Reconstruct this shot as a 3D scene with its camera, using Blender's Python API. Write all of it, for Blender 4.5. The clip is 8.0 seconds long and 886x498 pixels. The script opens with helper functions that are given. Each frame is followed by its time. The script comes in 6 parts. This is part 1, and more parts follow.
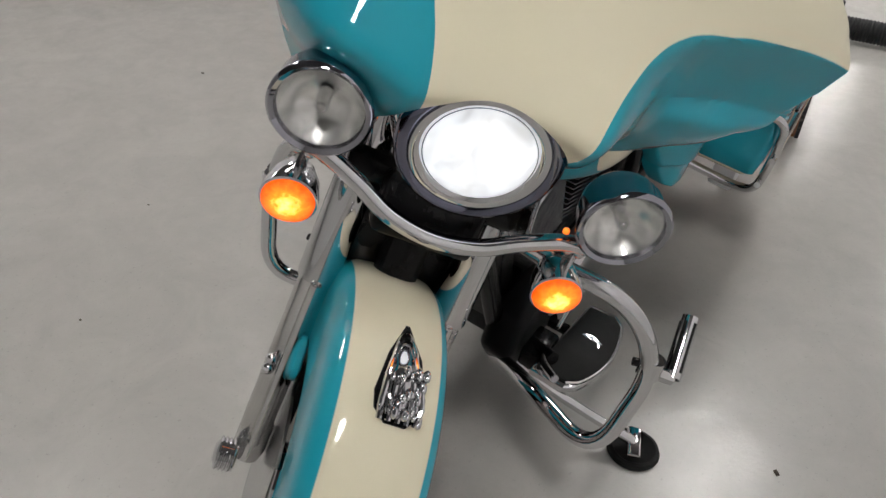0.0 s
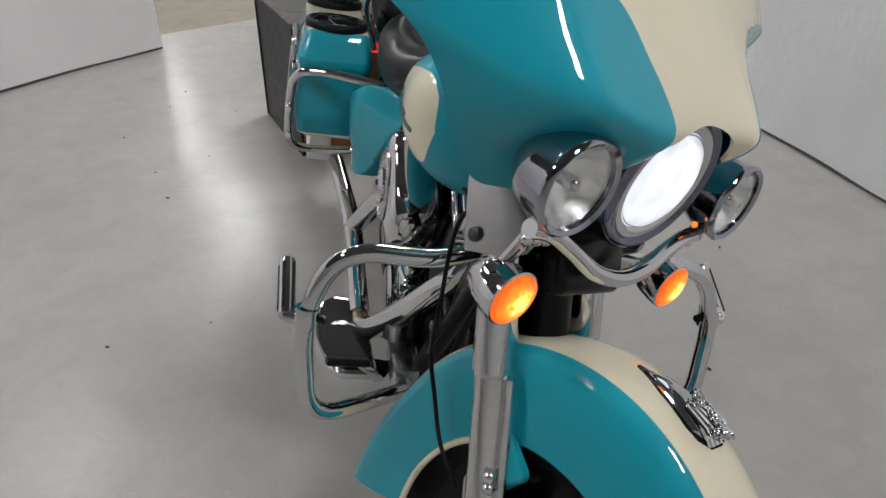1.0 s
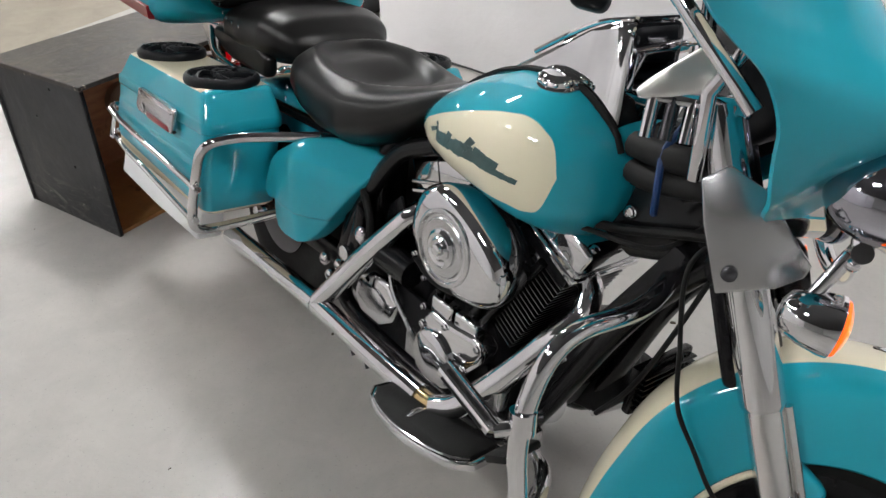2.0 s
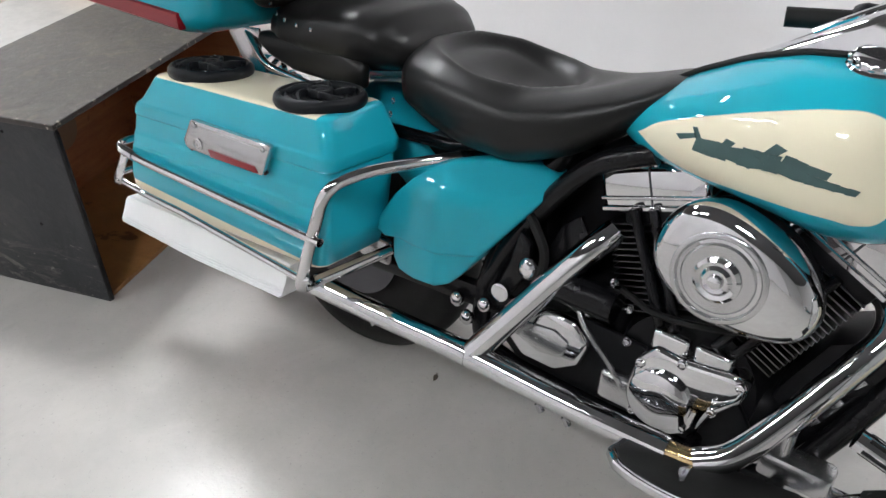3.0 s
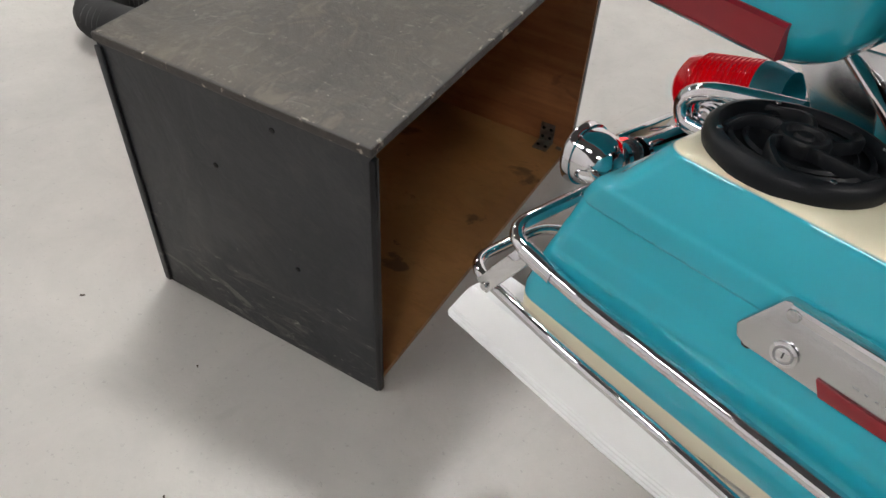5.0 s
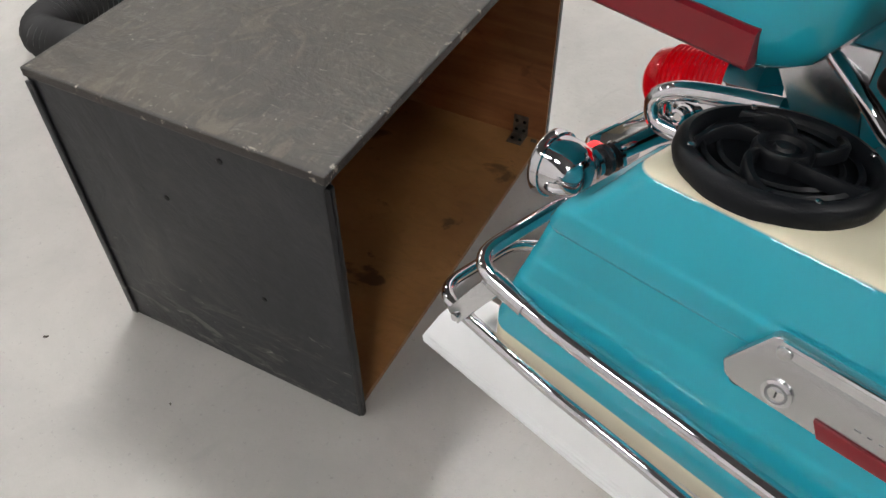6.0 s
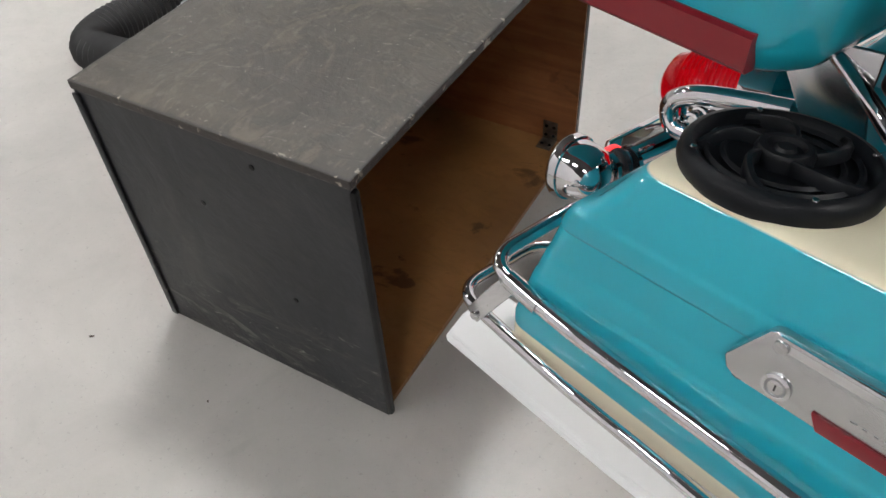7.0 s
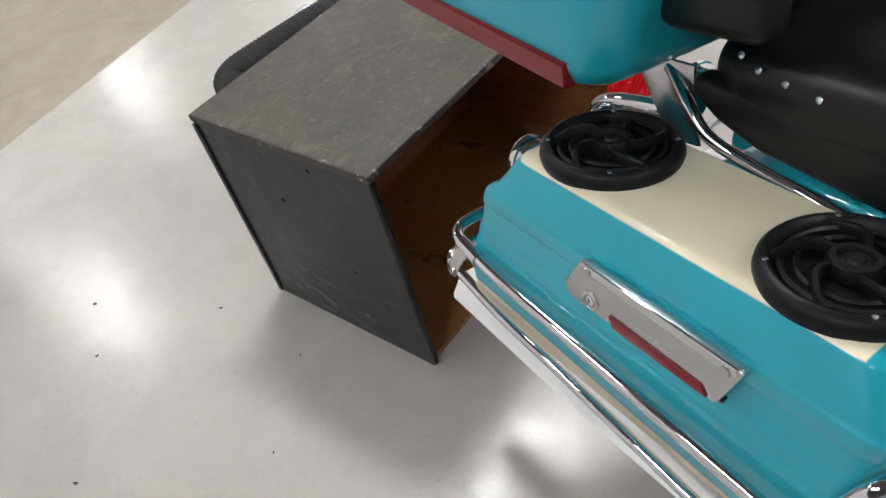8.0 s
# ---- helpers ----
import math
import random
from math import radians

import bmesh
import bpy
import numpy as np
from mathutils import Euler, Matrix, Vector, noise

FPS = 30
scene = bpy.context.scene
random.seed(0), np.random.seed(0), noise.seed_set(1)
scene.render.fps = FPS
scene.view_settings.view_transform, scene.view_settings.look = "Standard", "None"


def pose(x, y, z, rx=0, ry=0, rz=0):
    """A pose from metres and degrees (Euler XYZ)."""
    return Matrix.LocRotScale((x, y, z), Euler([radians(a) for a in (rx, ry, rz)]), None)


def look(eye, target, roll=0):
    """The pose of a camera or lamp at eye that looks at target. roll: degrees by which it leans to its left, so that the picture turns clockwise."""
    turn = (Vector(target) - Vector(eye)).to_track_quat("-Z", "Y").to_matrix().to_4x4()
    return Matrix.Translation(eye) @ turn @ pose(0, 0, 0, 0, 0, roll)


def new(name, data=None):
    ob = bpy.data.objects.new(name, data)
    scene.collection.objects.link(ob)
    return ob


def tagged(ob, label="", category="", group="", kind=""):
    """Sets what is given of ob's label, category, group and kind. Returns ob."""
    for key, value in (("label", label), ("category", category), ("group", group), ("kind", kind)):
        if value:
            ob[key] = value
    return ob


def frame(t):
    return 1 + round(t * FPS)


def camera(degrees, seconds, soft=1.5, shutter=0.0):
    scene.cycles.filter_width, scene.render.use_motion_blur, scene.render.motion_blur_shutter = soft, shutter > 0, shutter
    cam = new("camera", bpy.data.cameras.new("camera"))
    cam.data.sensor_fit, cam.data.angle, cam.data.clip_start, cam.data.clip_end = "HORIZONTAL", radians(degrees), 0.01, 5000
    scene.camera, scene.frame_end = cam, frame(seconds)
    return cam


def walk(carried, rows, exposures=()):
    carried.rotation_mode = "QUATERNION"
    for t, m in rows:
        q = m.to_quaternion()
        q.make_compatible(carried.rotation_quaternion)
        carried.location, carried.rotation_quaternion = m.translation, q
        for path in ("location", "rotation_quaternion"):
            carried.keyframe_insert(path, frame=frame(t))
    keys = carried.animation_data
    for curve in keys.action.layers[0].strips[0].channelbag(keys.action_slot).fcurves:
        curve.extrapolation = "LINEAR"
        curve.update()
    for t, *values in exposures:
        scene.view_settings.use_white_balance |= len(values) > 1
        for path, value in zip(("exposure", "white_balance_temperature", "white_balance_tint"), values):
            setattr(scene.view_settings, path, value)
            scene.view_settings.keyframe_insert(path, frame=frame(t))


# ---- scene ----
cam = camera(59.2, 8.0)
PATH = [
    (0, (2.29, 0.679, 1.434), (0.877, -0.128, 0.271), 3.2),
    (0.5, (2.407, 0.245, 1.443), (0.767, -0.065, 0.341), 1.2),
    (1, (2.411, -0.206, 1.441), (0.734, 0.045, 0.382), 0.4),
    (1.2, (2.37, -0.35, 1.447), (0.733, 0.096, 0.388), -0.4),
    (2.3, (1.684, -1.003, 1.487), (0.508, 0.165, 0.366), -1.1),
    (2.5, (1.542, -1.064, 1.481), (0.48, 0.192, 0.343), -1.1),
    (2.8, (1.307, -1.137, 1.434), (0.344, 0.185, 0.282), -0.9),
    (3, (1.159, -1.151, 1.429), (0.158, 0.132, 0.267), -1.1),
    (3.5, (0.766, -1.197, 1.399), (-0.313, 0.009, 0.224), 0.9),
    (4, (0.307, -1.167, 1.283), (-0.696, -0.014, -0.008), 0.4),
    (4.5, (0.154, -0.946, 1.245), (-0.825, 0.19, -0.078), 4.2),
    (5, (-0.017, -0.84, 1.217), (-1.047, 0.123, -0.202), 3.3),
    (5.2, (-0.034, -0.8, 1.211), (-1.067, 0.158, -0.209), 1.8),
    (6.3, (-0.064, -0.752, 1.216), (-1.047, 0.187, -0.251), -0.7),
    (6.5, (-0.058, -0.756, 1.221), (-1.058, 0.17, -0.244), -1.1),
    (7, (-0.021, -0.753, 1.232), (-1.092, 0.128, -0.209), -3.7),
    (7.5, (0.125, -0.733, 1.295), (-1.047, 0.039, -0.13), -8.8),
    (8, (0.381, -0.702, 1.407), (-0.959, -0.137, 0.034), -16.7),
]
walk(cam, [(t, look(eye, target, roll)) for t, eye, target, roll in PATH],
     exposures=[(0, -0.44, 6550, 10), (0.5, -0.44, 6450, 10), (1.0, -0.44, 6300, 10), (1.2, -0.42, 6300, 10), (2.3, 0.26, 6420, 10), (3.0, 0.34, 6180, 10),
                (3.5, 0.34, 6040, 10), (4.0, 0.28, 6280, 10), (4.5, 0.30, 6400, 10), (5.0, 0.12, 6550, 10), (6.5, 0.15, 6450, 10), (8, 0.06, 6400, 10)])

# ---- world and light ----
world = bpy.data.worlds.new("hall_air")
scene.world = world
world.use_nodes = True
bg = world.node_tree.nodes["Background"]
bg.inputs[0].default_value = (0.8, 0.85, 0.9, 1)
bg.inputs[1].default_value = 0.02

CEIL = 3.4
# centre x, y, relative output, length, width and turn of the ceiling fixtures
# those at (1.3, -2.7) and (2.6, 0.9) are added as unseen fill light
FIXTURES = [(-2.15, 0.55, 1.10, 0.72, 0.32, 55), (-1.1, -2.5, 0.40, 0.62, 0.30, 0), (-2.25, -2.5, 0.40, 0.62, 0.30, 0), (-6.1, -1.45, 1.1, 0.62, 0.30, 0), (-6.3, 1.9, 1.0, 0.62, 0.30, 0),
            (-9.5, -2.6, 1.1, 0.62, 0.30, 0), (-3.4, -4.4, 0.9, 0.62, 0.30, 0), (1.3, -2.7, 1.0, 0.62, 0.30, 0), (2.6, 0.9, 1.0, 0.62, 0.30, 0), (-3.9, 4.5, 1.3, 0.62, 0.30, 0),
            (-10.4, 0.1, 1.3, 0.62, 0.30, 0), (-12.2, 3.5, 1.3, 0.62, 0.30, 0), (-1.5, -6.7, 1.3, 0.62, 0.30, 0)]
LIGHT = 90.0

# ---- materials ----
def mat(name):
    m = bpy.data.materials.new(name)
    m.use_nodes = True
    return m, m.node_tree, m.node_tree.nodes["Principled BSDF"]


def node(nt, kind, **props):
    n = nt.nodes.new(kind)
    for k, v in props.items():
        if k == "op":
            n.operation = v
        elif k == "scale":
            n.inputs["Scale"].default_value = v
        elif k == "detail":
            n.inputs["Detail"].default_value = v
        elif k == "rough":
            n.inputs["Roughness"].default_value = v
    return n


def math_node(nt, op, a, b=None, c=None):
    n = nt.nodes.new("ShaderNodeMath")
    n.operation = op
    for i, v in enumerate((a, b, c)):
        if v is None:
            continue
        if isinstance(v, (int, float)):
            n.inputs[i].default_value = v
        else:
            nt.links.new(v, n.inputs[i])
    return n.outputs[0]


def coords(nt):
    tc = nt.nodes.new("ShaderNodeTexCoord")
    return tc.outputs["Object"]


def ramp(nt, fac, stops):
    r = nt.nodes.new("ShaderNodeValToRGB")
    while len(r.color_ramp.elements) < len(stops):
        r.color_ramp.elements.new(0.5)
    for e, (p, c) in zip(r.color_ramp.elements, stops):
        e.position = p
        e.color = (*c, 1) if len(c) == 3 else c
    nt.links.new(fac, r.inputs[0])
    return r.outputs[0]


def noise_out(nt, scale, detail=4, rough=0.55, vec=None, stretch=None, swirl=0.0):
    n = node(nt, "ShaderNodeTexNoise", scale=scale, detail=detail, rough=rough)
    n.inputs["Distortion"].default_value = swirl
    v = vec or coords(nt)
    if stretch:
        mp = nt.nodes.new("ShaderNodeMapping")
        mp.inputs["Scale"].default_value = stretch
        nt.links.new(v, mp.inputs[0])
        v = mp.outputs[0]
    nt.links.new(v, n.inputs["Vector"])
    return n.outputs["Fac"]


def bump(nt, bsdf, height, strength, distance):
    b = nt.nodes.new("ShaderNodeBump")
    b.inputs["Strength"].default_value = strength
    b.inputs["Distance"].default_value = distance
    nt.links.new(height, b.inputs["Height"])
    nt.links.new(b.outputs[0], bsdf.inputs["Normal"])


def mix_col(nt, fac, a, b, blend="MIX"):
    m = nt.nodes.new("ShaderNodeMix")
    m.data_type, m.blend_type = "RGBA", blend
    for v, i in ((fac, 0), (a, 6), (b, 7)):
        if isinstance(v, (int, float)):
            m.inputs[i].default_value = v
        elif isinstance(v, tuple):
            m.inputs[i].default_value = (*v, 1)
        else:
            nt.links.new(v, m.inputs[i])
    return m.outputs[2]


def plain(name, col, rough=0.5, metal=0.0, coat=0.0, var=0.12, scale=12.0, bumps=0.0, bscale=200.0, rvar=0.1, spec=0.5):
    m, nt, p = mat(name)
    n = noise_out(nt, scale, 5)
    lo = tuple(c * (1 - var) for c in col)
    hi = tuple(min(1, c * (1 + var)) for c in col)
    nt.links.new(ramp(nt, n, [(0.3, lo), (0.7, hi)]), p.inputs["Base Color"])
    n2 = noise_out(nt, scale * 4.3, 6)
    nt.links.new(math_node(nt, "MULTIPLY_ADD", n2, 2 * rvar * max(rough, 0.05), rough * (1 - rvar)), p.inputs["Roughness"])
    p.inputs["Metallic"].default_value = metal
    p.inputs["Specular IOR Level"].default_value = spec
    p.inputs["Coat Weight"].default_value = coat
    p.inputs["Coat Roughness"].default_value = 0.03
    if bumps:
        bump(nt, p, noise_out(nt, bscale, 4), bumps, 0.002)
    return m


TEAL = (0.013, 0.345, 0.448)
CREAM = (0.83, 0.77, 0.58)


def paint(name, mask=None):
    """Two-tone gloss paint: teal, and cream where mask(nt, x, y, z) is above zero."""
    m, nt, p = mat(name)
    v = coords(nt)
    n = noise_out(nt, 3.0, 3, vec=v)
    teal = ramp(nt, n, [(0.3, tuple(c * 0.96 for c in TEAL)), (0.7, tuple(c * 1.04 for c in TEAL))])
    col = teal
    if mask:
        s = nt.nodes.new("ShaderNodeSeparateXYZ")
        nt.links.new(v, s.inputs[0])
        k = mask(nt, s.outputs[0], s.outputs[1], s.outputs[2])
        k = math_node(nt, "MULTIPLY_ADD", k, 500.0, 0.5)
        k.node.use_clamp = True
        cream = ramp(nt, n, [(0.3, tuple(c * 0.97 for c in CREAM)), (0.7, tuple(min(1, c * 1.03) for c in CREAM))])
        col = mix_col(nt, k, teal, cream)
    nt.links.new(col, p.inputs["Base Color"])
    p.inputs["Roughness"].default_value = 0.5
    p.inputs["Specular IOR Level"].default_value = 0.12
    p.inputs["Coat Weight"].default_value = 1.0
    p.inputs["Coat Roughness"].default_value = 0.015
    bump(nt, p, noise_out(nt, 45.0, 2, vec=v), 0.004, 0.01)
    return m


def curve_of(nt, value, pts, lo, hi):
    """A float curve over value: pts in real units, x between lo and hi, y between 0 and 2."""
    x = math_node(nt, "MULTIPLY_ADD", value, 1 / (hi - lo), -lo / (hi - lo))
    c = nt.nodes.new("ShaderNodeFloatCurve")
    cv = c.mapping.curves[0]
    while len(cv.points) < len(pts):
        cv.points.new(0.5, 0.5)
    for q, (a, b) in zip(cv.points, pts):
        q.location = ((a - lo) / (hi - lo), b / 2)
    c.mapping.update()
    nt.links.new(x, c.inputs["Value"])
    return math_node(nt, "MULTIPLY", c.outputs[0], 2.0)


LEAF = [(0, 0.8), (0.095, 0.94), (0.108, 1.038), (0.112, 1.068), (0.122, 1.105), (0.137, 1.136), (0.152, 1.160), (0.18, 1.184), (0.255, 1.203), (0.366, 1.212), (0.47, 1.207), (0.52, 1.198)]
SKEW = 0.012


def fairing_mask(nt, x, y, z):
    ay = math_node(nt, "ABSOLUTE", y)
    zb = curve_of(nt, ay, LEAF, 0, 0.52)
    tilt = math_node(nt, "MULTIPLY", y, 10.0)
    tilt = math_node(nt, "MINIMUM", math_node(nt, "MAXIMUM", tilt, -1.0), 1.0)
    return math_node(nt, "SUBTRACT", math_node(nt, "MULTIPLY_ADD", tilt, -SKEW, z), zb)


def fender_mask(nt, x, y, z):
    return math_node(nt, "SUBTRACT", 0.0700, math_node(nt, "ABSOLUTE", y))


def tank_mask(nt, x, y, z):
    # a teardrop on each flank: upper and lower edges along x
    up = curve_of(nt, x, [(0.66, 0.785), (0.69, 0.803), (0.72, 0.828), (0.762, 0.850), (0.84, 0.884), (0.93, 0.915), (0.99, 0.930), (1.03, 0.933), (1.066, 0.919), (1.086, 0.903), (1.099, 0.878), (1.106, 0.853), (1.2, 0.5)], 0.6, 1.2)
    dn = curve_of(nt, x, [(0.66, 0.805), (0.69, 0.796), (0.72, 0.784), (0.76, 0.772), (0.82, 0.766), (0.876, 0.768), (0.95, 0.772), (1.02, 0.775), (1.06, 0.774), (1.086, 0.788), (1.099, 0.818), (1.107, 0.853), (1.2, 1.2)], 0.6, 1.2)
    a = math_node(nt, "MINIMUM", math_node(nt, "SUBTRACT", up, z), math_node(nt, "SUBTRACT", z, dn))
    return math_node(nt, "MINIMUM", a, math_node(nt, "SUBTRACT", math_node(nt, "ABSOLUTE", y), 0.08))


def lid_mask(nt, x, y, z):
    # the flat top of the lid, inset from its edges (bag coordinates)
    a = math_node(nt, "SUBTRACT", z, 0.151)
    b = math_node(nt, "SUBTRACT", 0.30, math_node(nt, "ABSOLUTE", math_node(nt, "ADD", x, 0.0)))
    return math_node(nt, "MINIMUM", a, b)


def bag_mask(nt, x, y, z):
    return math_node(nt, "SUBTRACT", math_node(nt, "MULTIPLY_ADD", x, -0.07, -0.129), z)


M_TEAL = paint("teal_paint")
M_FAIR = paint("fairing_paint", fairing_mask)
M_FEND = paint("fender_paint", fender_mask)
M_TANK = paint("tank_paint", tank_mask)
M_LID = paint("lid_paint", lid_mask)
M_BAG = paint("bag_paint", bag_mask)
M_CREAM = plain("cream_paint", CREAM, 0.22, coat=1.0, var=0.03)
M_CHROME = plain("chrome", (0.70, 0.70, 0.715), 0.05, 1.0, var=0.03, rvar=0.5)
M_STEEL = plain("brushed_steel", (0.56, 0.56, 0.57), 0.26, 1.0, var=0.04, scale=9)
M_SATIN = plain("satin_aluminium", (0.86, 0.85, 0.82), 0.34, 1.0, var=0.04, scale=9)
# chrome for the lamps, its colour darkened in place of dark reflections
M_LAMPCHROME = plain("darkened_lamp_chrome", (0.40, 0.40, 0.45), 0.07, 1.0, var=0.05, rvar=0.5)
M_BEZEL = plain("darkened_bezel_chrome", (0.19, 0.195, 0.26), 0.08, 1.0, var=0.05, rvar=0.5)
M_HOT = plain("heat_stained_steel", (0.62, 0.47, 0.24), 0.22, 1.0, var=0.2)
M_DARKCHROME = plain("dark_metal", (0.10, 0.10, 0.11), 0.25, 0.8)
M_BLACK = plain("black_enamel", (0.006, 0.006, 0.007), 0.25, coat=0.05, var=0.3, spec=0.22)
M_ENGINE = plain("black_crinkle", (0.007, 0.007, 0.008), 0.42, var=0.4, bumps=0.3, bscale=400, spec=0.14)
M_RUBBER = plain("black_rubber", (0.009, 0.009, 0.009), 0.55, spec=0.2, var=0.3, bumps=0.2)
M_PLASTIC = plain("black_plastic", (0.007, 0.008, 0.010), 0.38, spec=0.18, var=0.2, bumps=0.15, bscale=500)
M_LEATHER = plain("black_leather", (0.007, 0.0068, 0.0068), 0.36, var=0.2, scale=14, bumps=0.10, bscale=260, spec=0.36, rvar=0.12)
M_WHITE = plain("white_plastic", (0.78, 0.79, 0.80), 0.35, var=0.04, scale=6)
M_BLUE = plain("blue_cable", (0.010, 0.040, 0.14), 0.4)
M_EMBLEM = plain("dark_grey_enamel", (0.05, 0.10, 0.10), 0.3, var=0.2)


def lens(name, col, rough=0.08, emit=None, strength=0.0, trans=0.6):
    m, nt, p = mat(name)
    p.inputs["Base Color"].default_value = (*col, 1)
    p.inputs["Roughness"].default_value = rough
    p.inputs["Transmission Weight"].default_value = trans
    p.inputs["Coat Weight"].default_value = 0.15
    if emit:
        n = noise_out(nt, 40.0, 3)
        nt.links.new(mix_col(nt, n, emit, tuple(min(1, c * 1.25 + 0.02) for c in emit)), p.inputs["Emission Color"])
        p.inputs["Emission Strength"].default_value = strength
    return m


def amber_lens(centre):
    """Lit amber lens, brightest round the bulb behind its centre."""
    m, nt, p = mat("amber_lens")
    d = nt.nodes.new("ShaderNodeVectorMath")
    d.operation = "DISTANCE"
    nt.links.new(coords(nt), d.inputs[0])
    d.inputs[1].default_value = centre
    n = math_node(nt, "MULTIPLY_ADD", noise_out(nt, 90.0, 2), 0.012, d.outputs["Value"])
    nt.links.new(ramp(nt, math_node(nt, "MULTIPLY", n, 18.0), [(0.50, (1.0, 0.66, 0.16)), (0.63, (1.0, 0.30, 0.016)), (0.84, (1.0, 0.11, 0.003))]), p.inputs["Emission Color"])
    nt.links.new(ramp(nt, math_node(nt, "MULTIPLY", n, 18.0), [(0.49, (1, 1, 1)), (0.64, (0.45, 0.45, 0.45)), (0.85, (0.27, 0.27, 0.27))]), p.inputs["Emission Strength"])
    k = nt.nodes.new("ShaderNodeMath")
    k.operation = "MULTIPLY"
    k.inputs[1].default_value = 4.4
    src = p.inputs["Emission Strength"].links[0].from_socket
    nt.links.new(src, k.inputs[0])
    nt.links.new(k.outputs[0], p.inputs["Emission Strength"])
    p.inputs["Base Color"].default_value = (0.7, 0.10, 0.005, 1)
    p.inputs["Roughness"].default_value = 0.15
    p.inputs["Coat Weight"].default_value = 0.6
    return m


M_AMBERHOT = lens("amber_glow", (1.0, 0.25, 0.02), 0.2, (1.0, 0.16, 0.008), 1.6, 0.0)
M_REDLENS = lens("red_lens", (0.60, 0.002, 0.012), 0.04, (0.9, 0.002, 0.014), 0.10, 0.6)
M_REDGLOW = lens("red_glow", (0.6, 0.01, 0.01), 0.4, (1.0, 0.008, 0.012), 1.3, 0.0)
M_REFLECTOR = lens("red_reflector", (0.19, 0.004, 0.011), 0.28, None, 0, 0.0)
M_HEAD = lens("headlight_lens", (1, 1, 1), 0.1, (0.80, 0.88, 1.0), 1.25, 0.0)
hn = M_HEAD.node_tree
hv = noise_out(hn, 22.0, 4, 0.6, coords(hn), (1.0, 1.0, 0.5), 1.2)
hn.links.new(math_node(hn, "MULTIPLY_ADD", hv, 2.3, -0.15), hn.nodes["Principled BSDF"].inputs["Emission Strength"])
M_BOWL = plain("lamp_reflector", (0.84, 0.84, 0.82), 0.26, 1.0, var=0.2, scale=30, bumps=0.35, bscale=28)


def glass(name):
    m, nt, p = mat(name)
    p.inputs["Base Color"].default_value = (1, 1, 1, 1)
    p.inputs["Roughness"].default_value = 0.02
    p.inputs["Transmission Weight"].default_value = 1.0
    p.inputs["IOR"].default_value = 1.2
    return m


M_GLASS = glass("clear_glass")


def floor_material(name, base, rough, coat, stain, crack):
    m, nt, p = mat(name)
    v = coords(nt)
    big = noise_out(nt, 0.8, 4, 0.6, v)
    mid = noise_out(nt, 5.0, 7, 0.68, v, swirl=0.6)
    fine = noise_out(nt, 90.0, 4, 0.6, v)
    scratch = noise_out(nt, 26.0, 3, 0.5, v, (1.0, 0.12, 1.0), 0.4)
    col = ramp(nt, big, [(0.3, tuple(c * 0.93 for c in base)), (0.7, tuple(min(1, c * 1.05) for c in base))])
    col = mix_col(nt, math_node(nt, "MULTIPLY", ramp(nt, mid, [(0.36, (0, 0, 0)), (0.78, (1, 1, 1))]), stain), col, tuple(c * 0.72 for c in base))
    col = mix_col(nt, math_node(nt, "MULTIPLY", ramp(nt, scratch, [(0.70, (0, 0, 0)), (0.76, (1, 1, 1))]), crack * 0.5), col, tuple(c * 0.70 for c in base))
    col = mix_col(nt, math_node(nt, "MULTIPLY", ramp(nt, fine, [(0.62, (0, 0, 0)), (0.7, (1, 1, 1))]), crack), col, tuple(c * 0.55 for c in base))
    nt.links.new(col, p.inputs["Base Color"])
    nt.links.new(math_node(nt, "MULTIPLY_ADD", mid, 0.16, rough - 0.06), p.inputs["Roughness"])
    worn = ramp(nt, noise_out(nt, 14.0, 7, 0.7, v, swirl=0.5), [(0.38, (0.35, 0.35, 0.35)), (0.62, (1, 1, 1))])
    nt.links.new(math_node(nt, "MULTIPLY", worn, coat * 1.2), p.inputs["Coat Weight"])
    nt.links.new(math_node(nt, "MULTIPLY_ADD", mid, 0.22, 0.04), p.inputs["Coat Roughness"])
    h = math_node(nt, "ADD", noise_out(nt, 9.0, 6, 0.62, v), math_node(nt, "MULTIPLY", noise_out(nt, 55.0, 5, 0.65, v), 0.5))
    bump(nt, p, h, 0.08, 0.02)
    nt.links.new(p.inputs["Normal"].links[0].from_socket, p.inputs["Coat Normal"])
    return m


M_FLOOR = floor_material("epoxy_floor", (0.468, 0.450, 0.425), 0.37, 0.42, 0.55, 0.42)
M_CONCRETE = floor_material("bare_concrete", (0.35, 0.31, 0.245), 0.62, 0.0, 0.8, 0.5)


def cloth_material():
    m, nt, p = mat("white_sheet")
    n = noise_out(nt, 1.4, 4)
    nt.links.new(ramp(nt, n, [(0.3, (0.83, 0.81, 0.82)), (0.7, (0.91, 0.89, 0.90))]), p.inputs["Base Color"])
    p.inputs["Roughness"].default_value = 0.75
    bump(nt, p, noise_out(nt, 7.0, 5, 0.6), 0.35, 0.03)
    return m


M_CLOTH = cloth_material()
M_WALL = plain("painted_wall", (0.62, 0.62, 0.61), 0.7, var=0.05, scale=2)
M_CEIL = plain("dark_ceiling", (0.10, 0.10, 0.105), 0.8, var=0.05, scale=2)


def near_edge(nt, out, at, width):
    """1 at the coordinate, 0 further off than width."""
    d = math_node(nt, "ABSOLUTE", math_node(nt, "SUBTRACT", out, at))
    k = math_node(nt, "MULTIPLY_ADD", d, -1 / width, 1.0)
    k.node.use_clamp = True
    return k


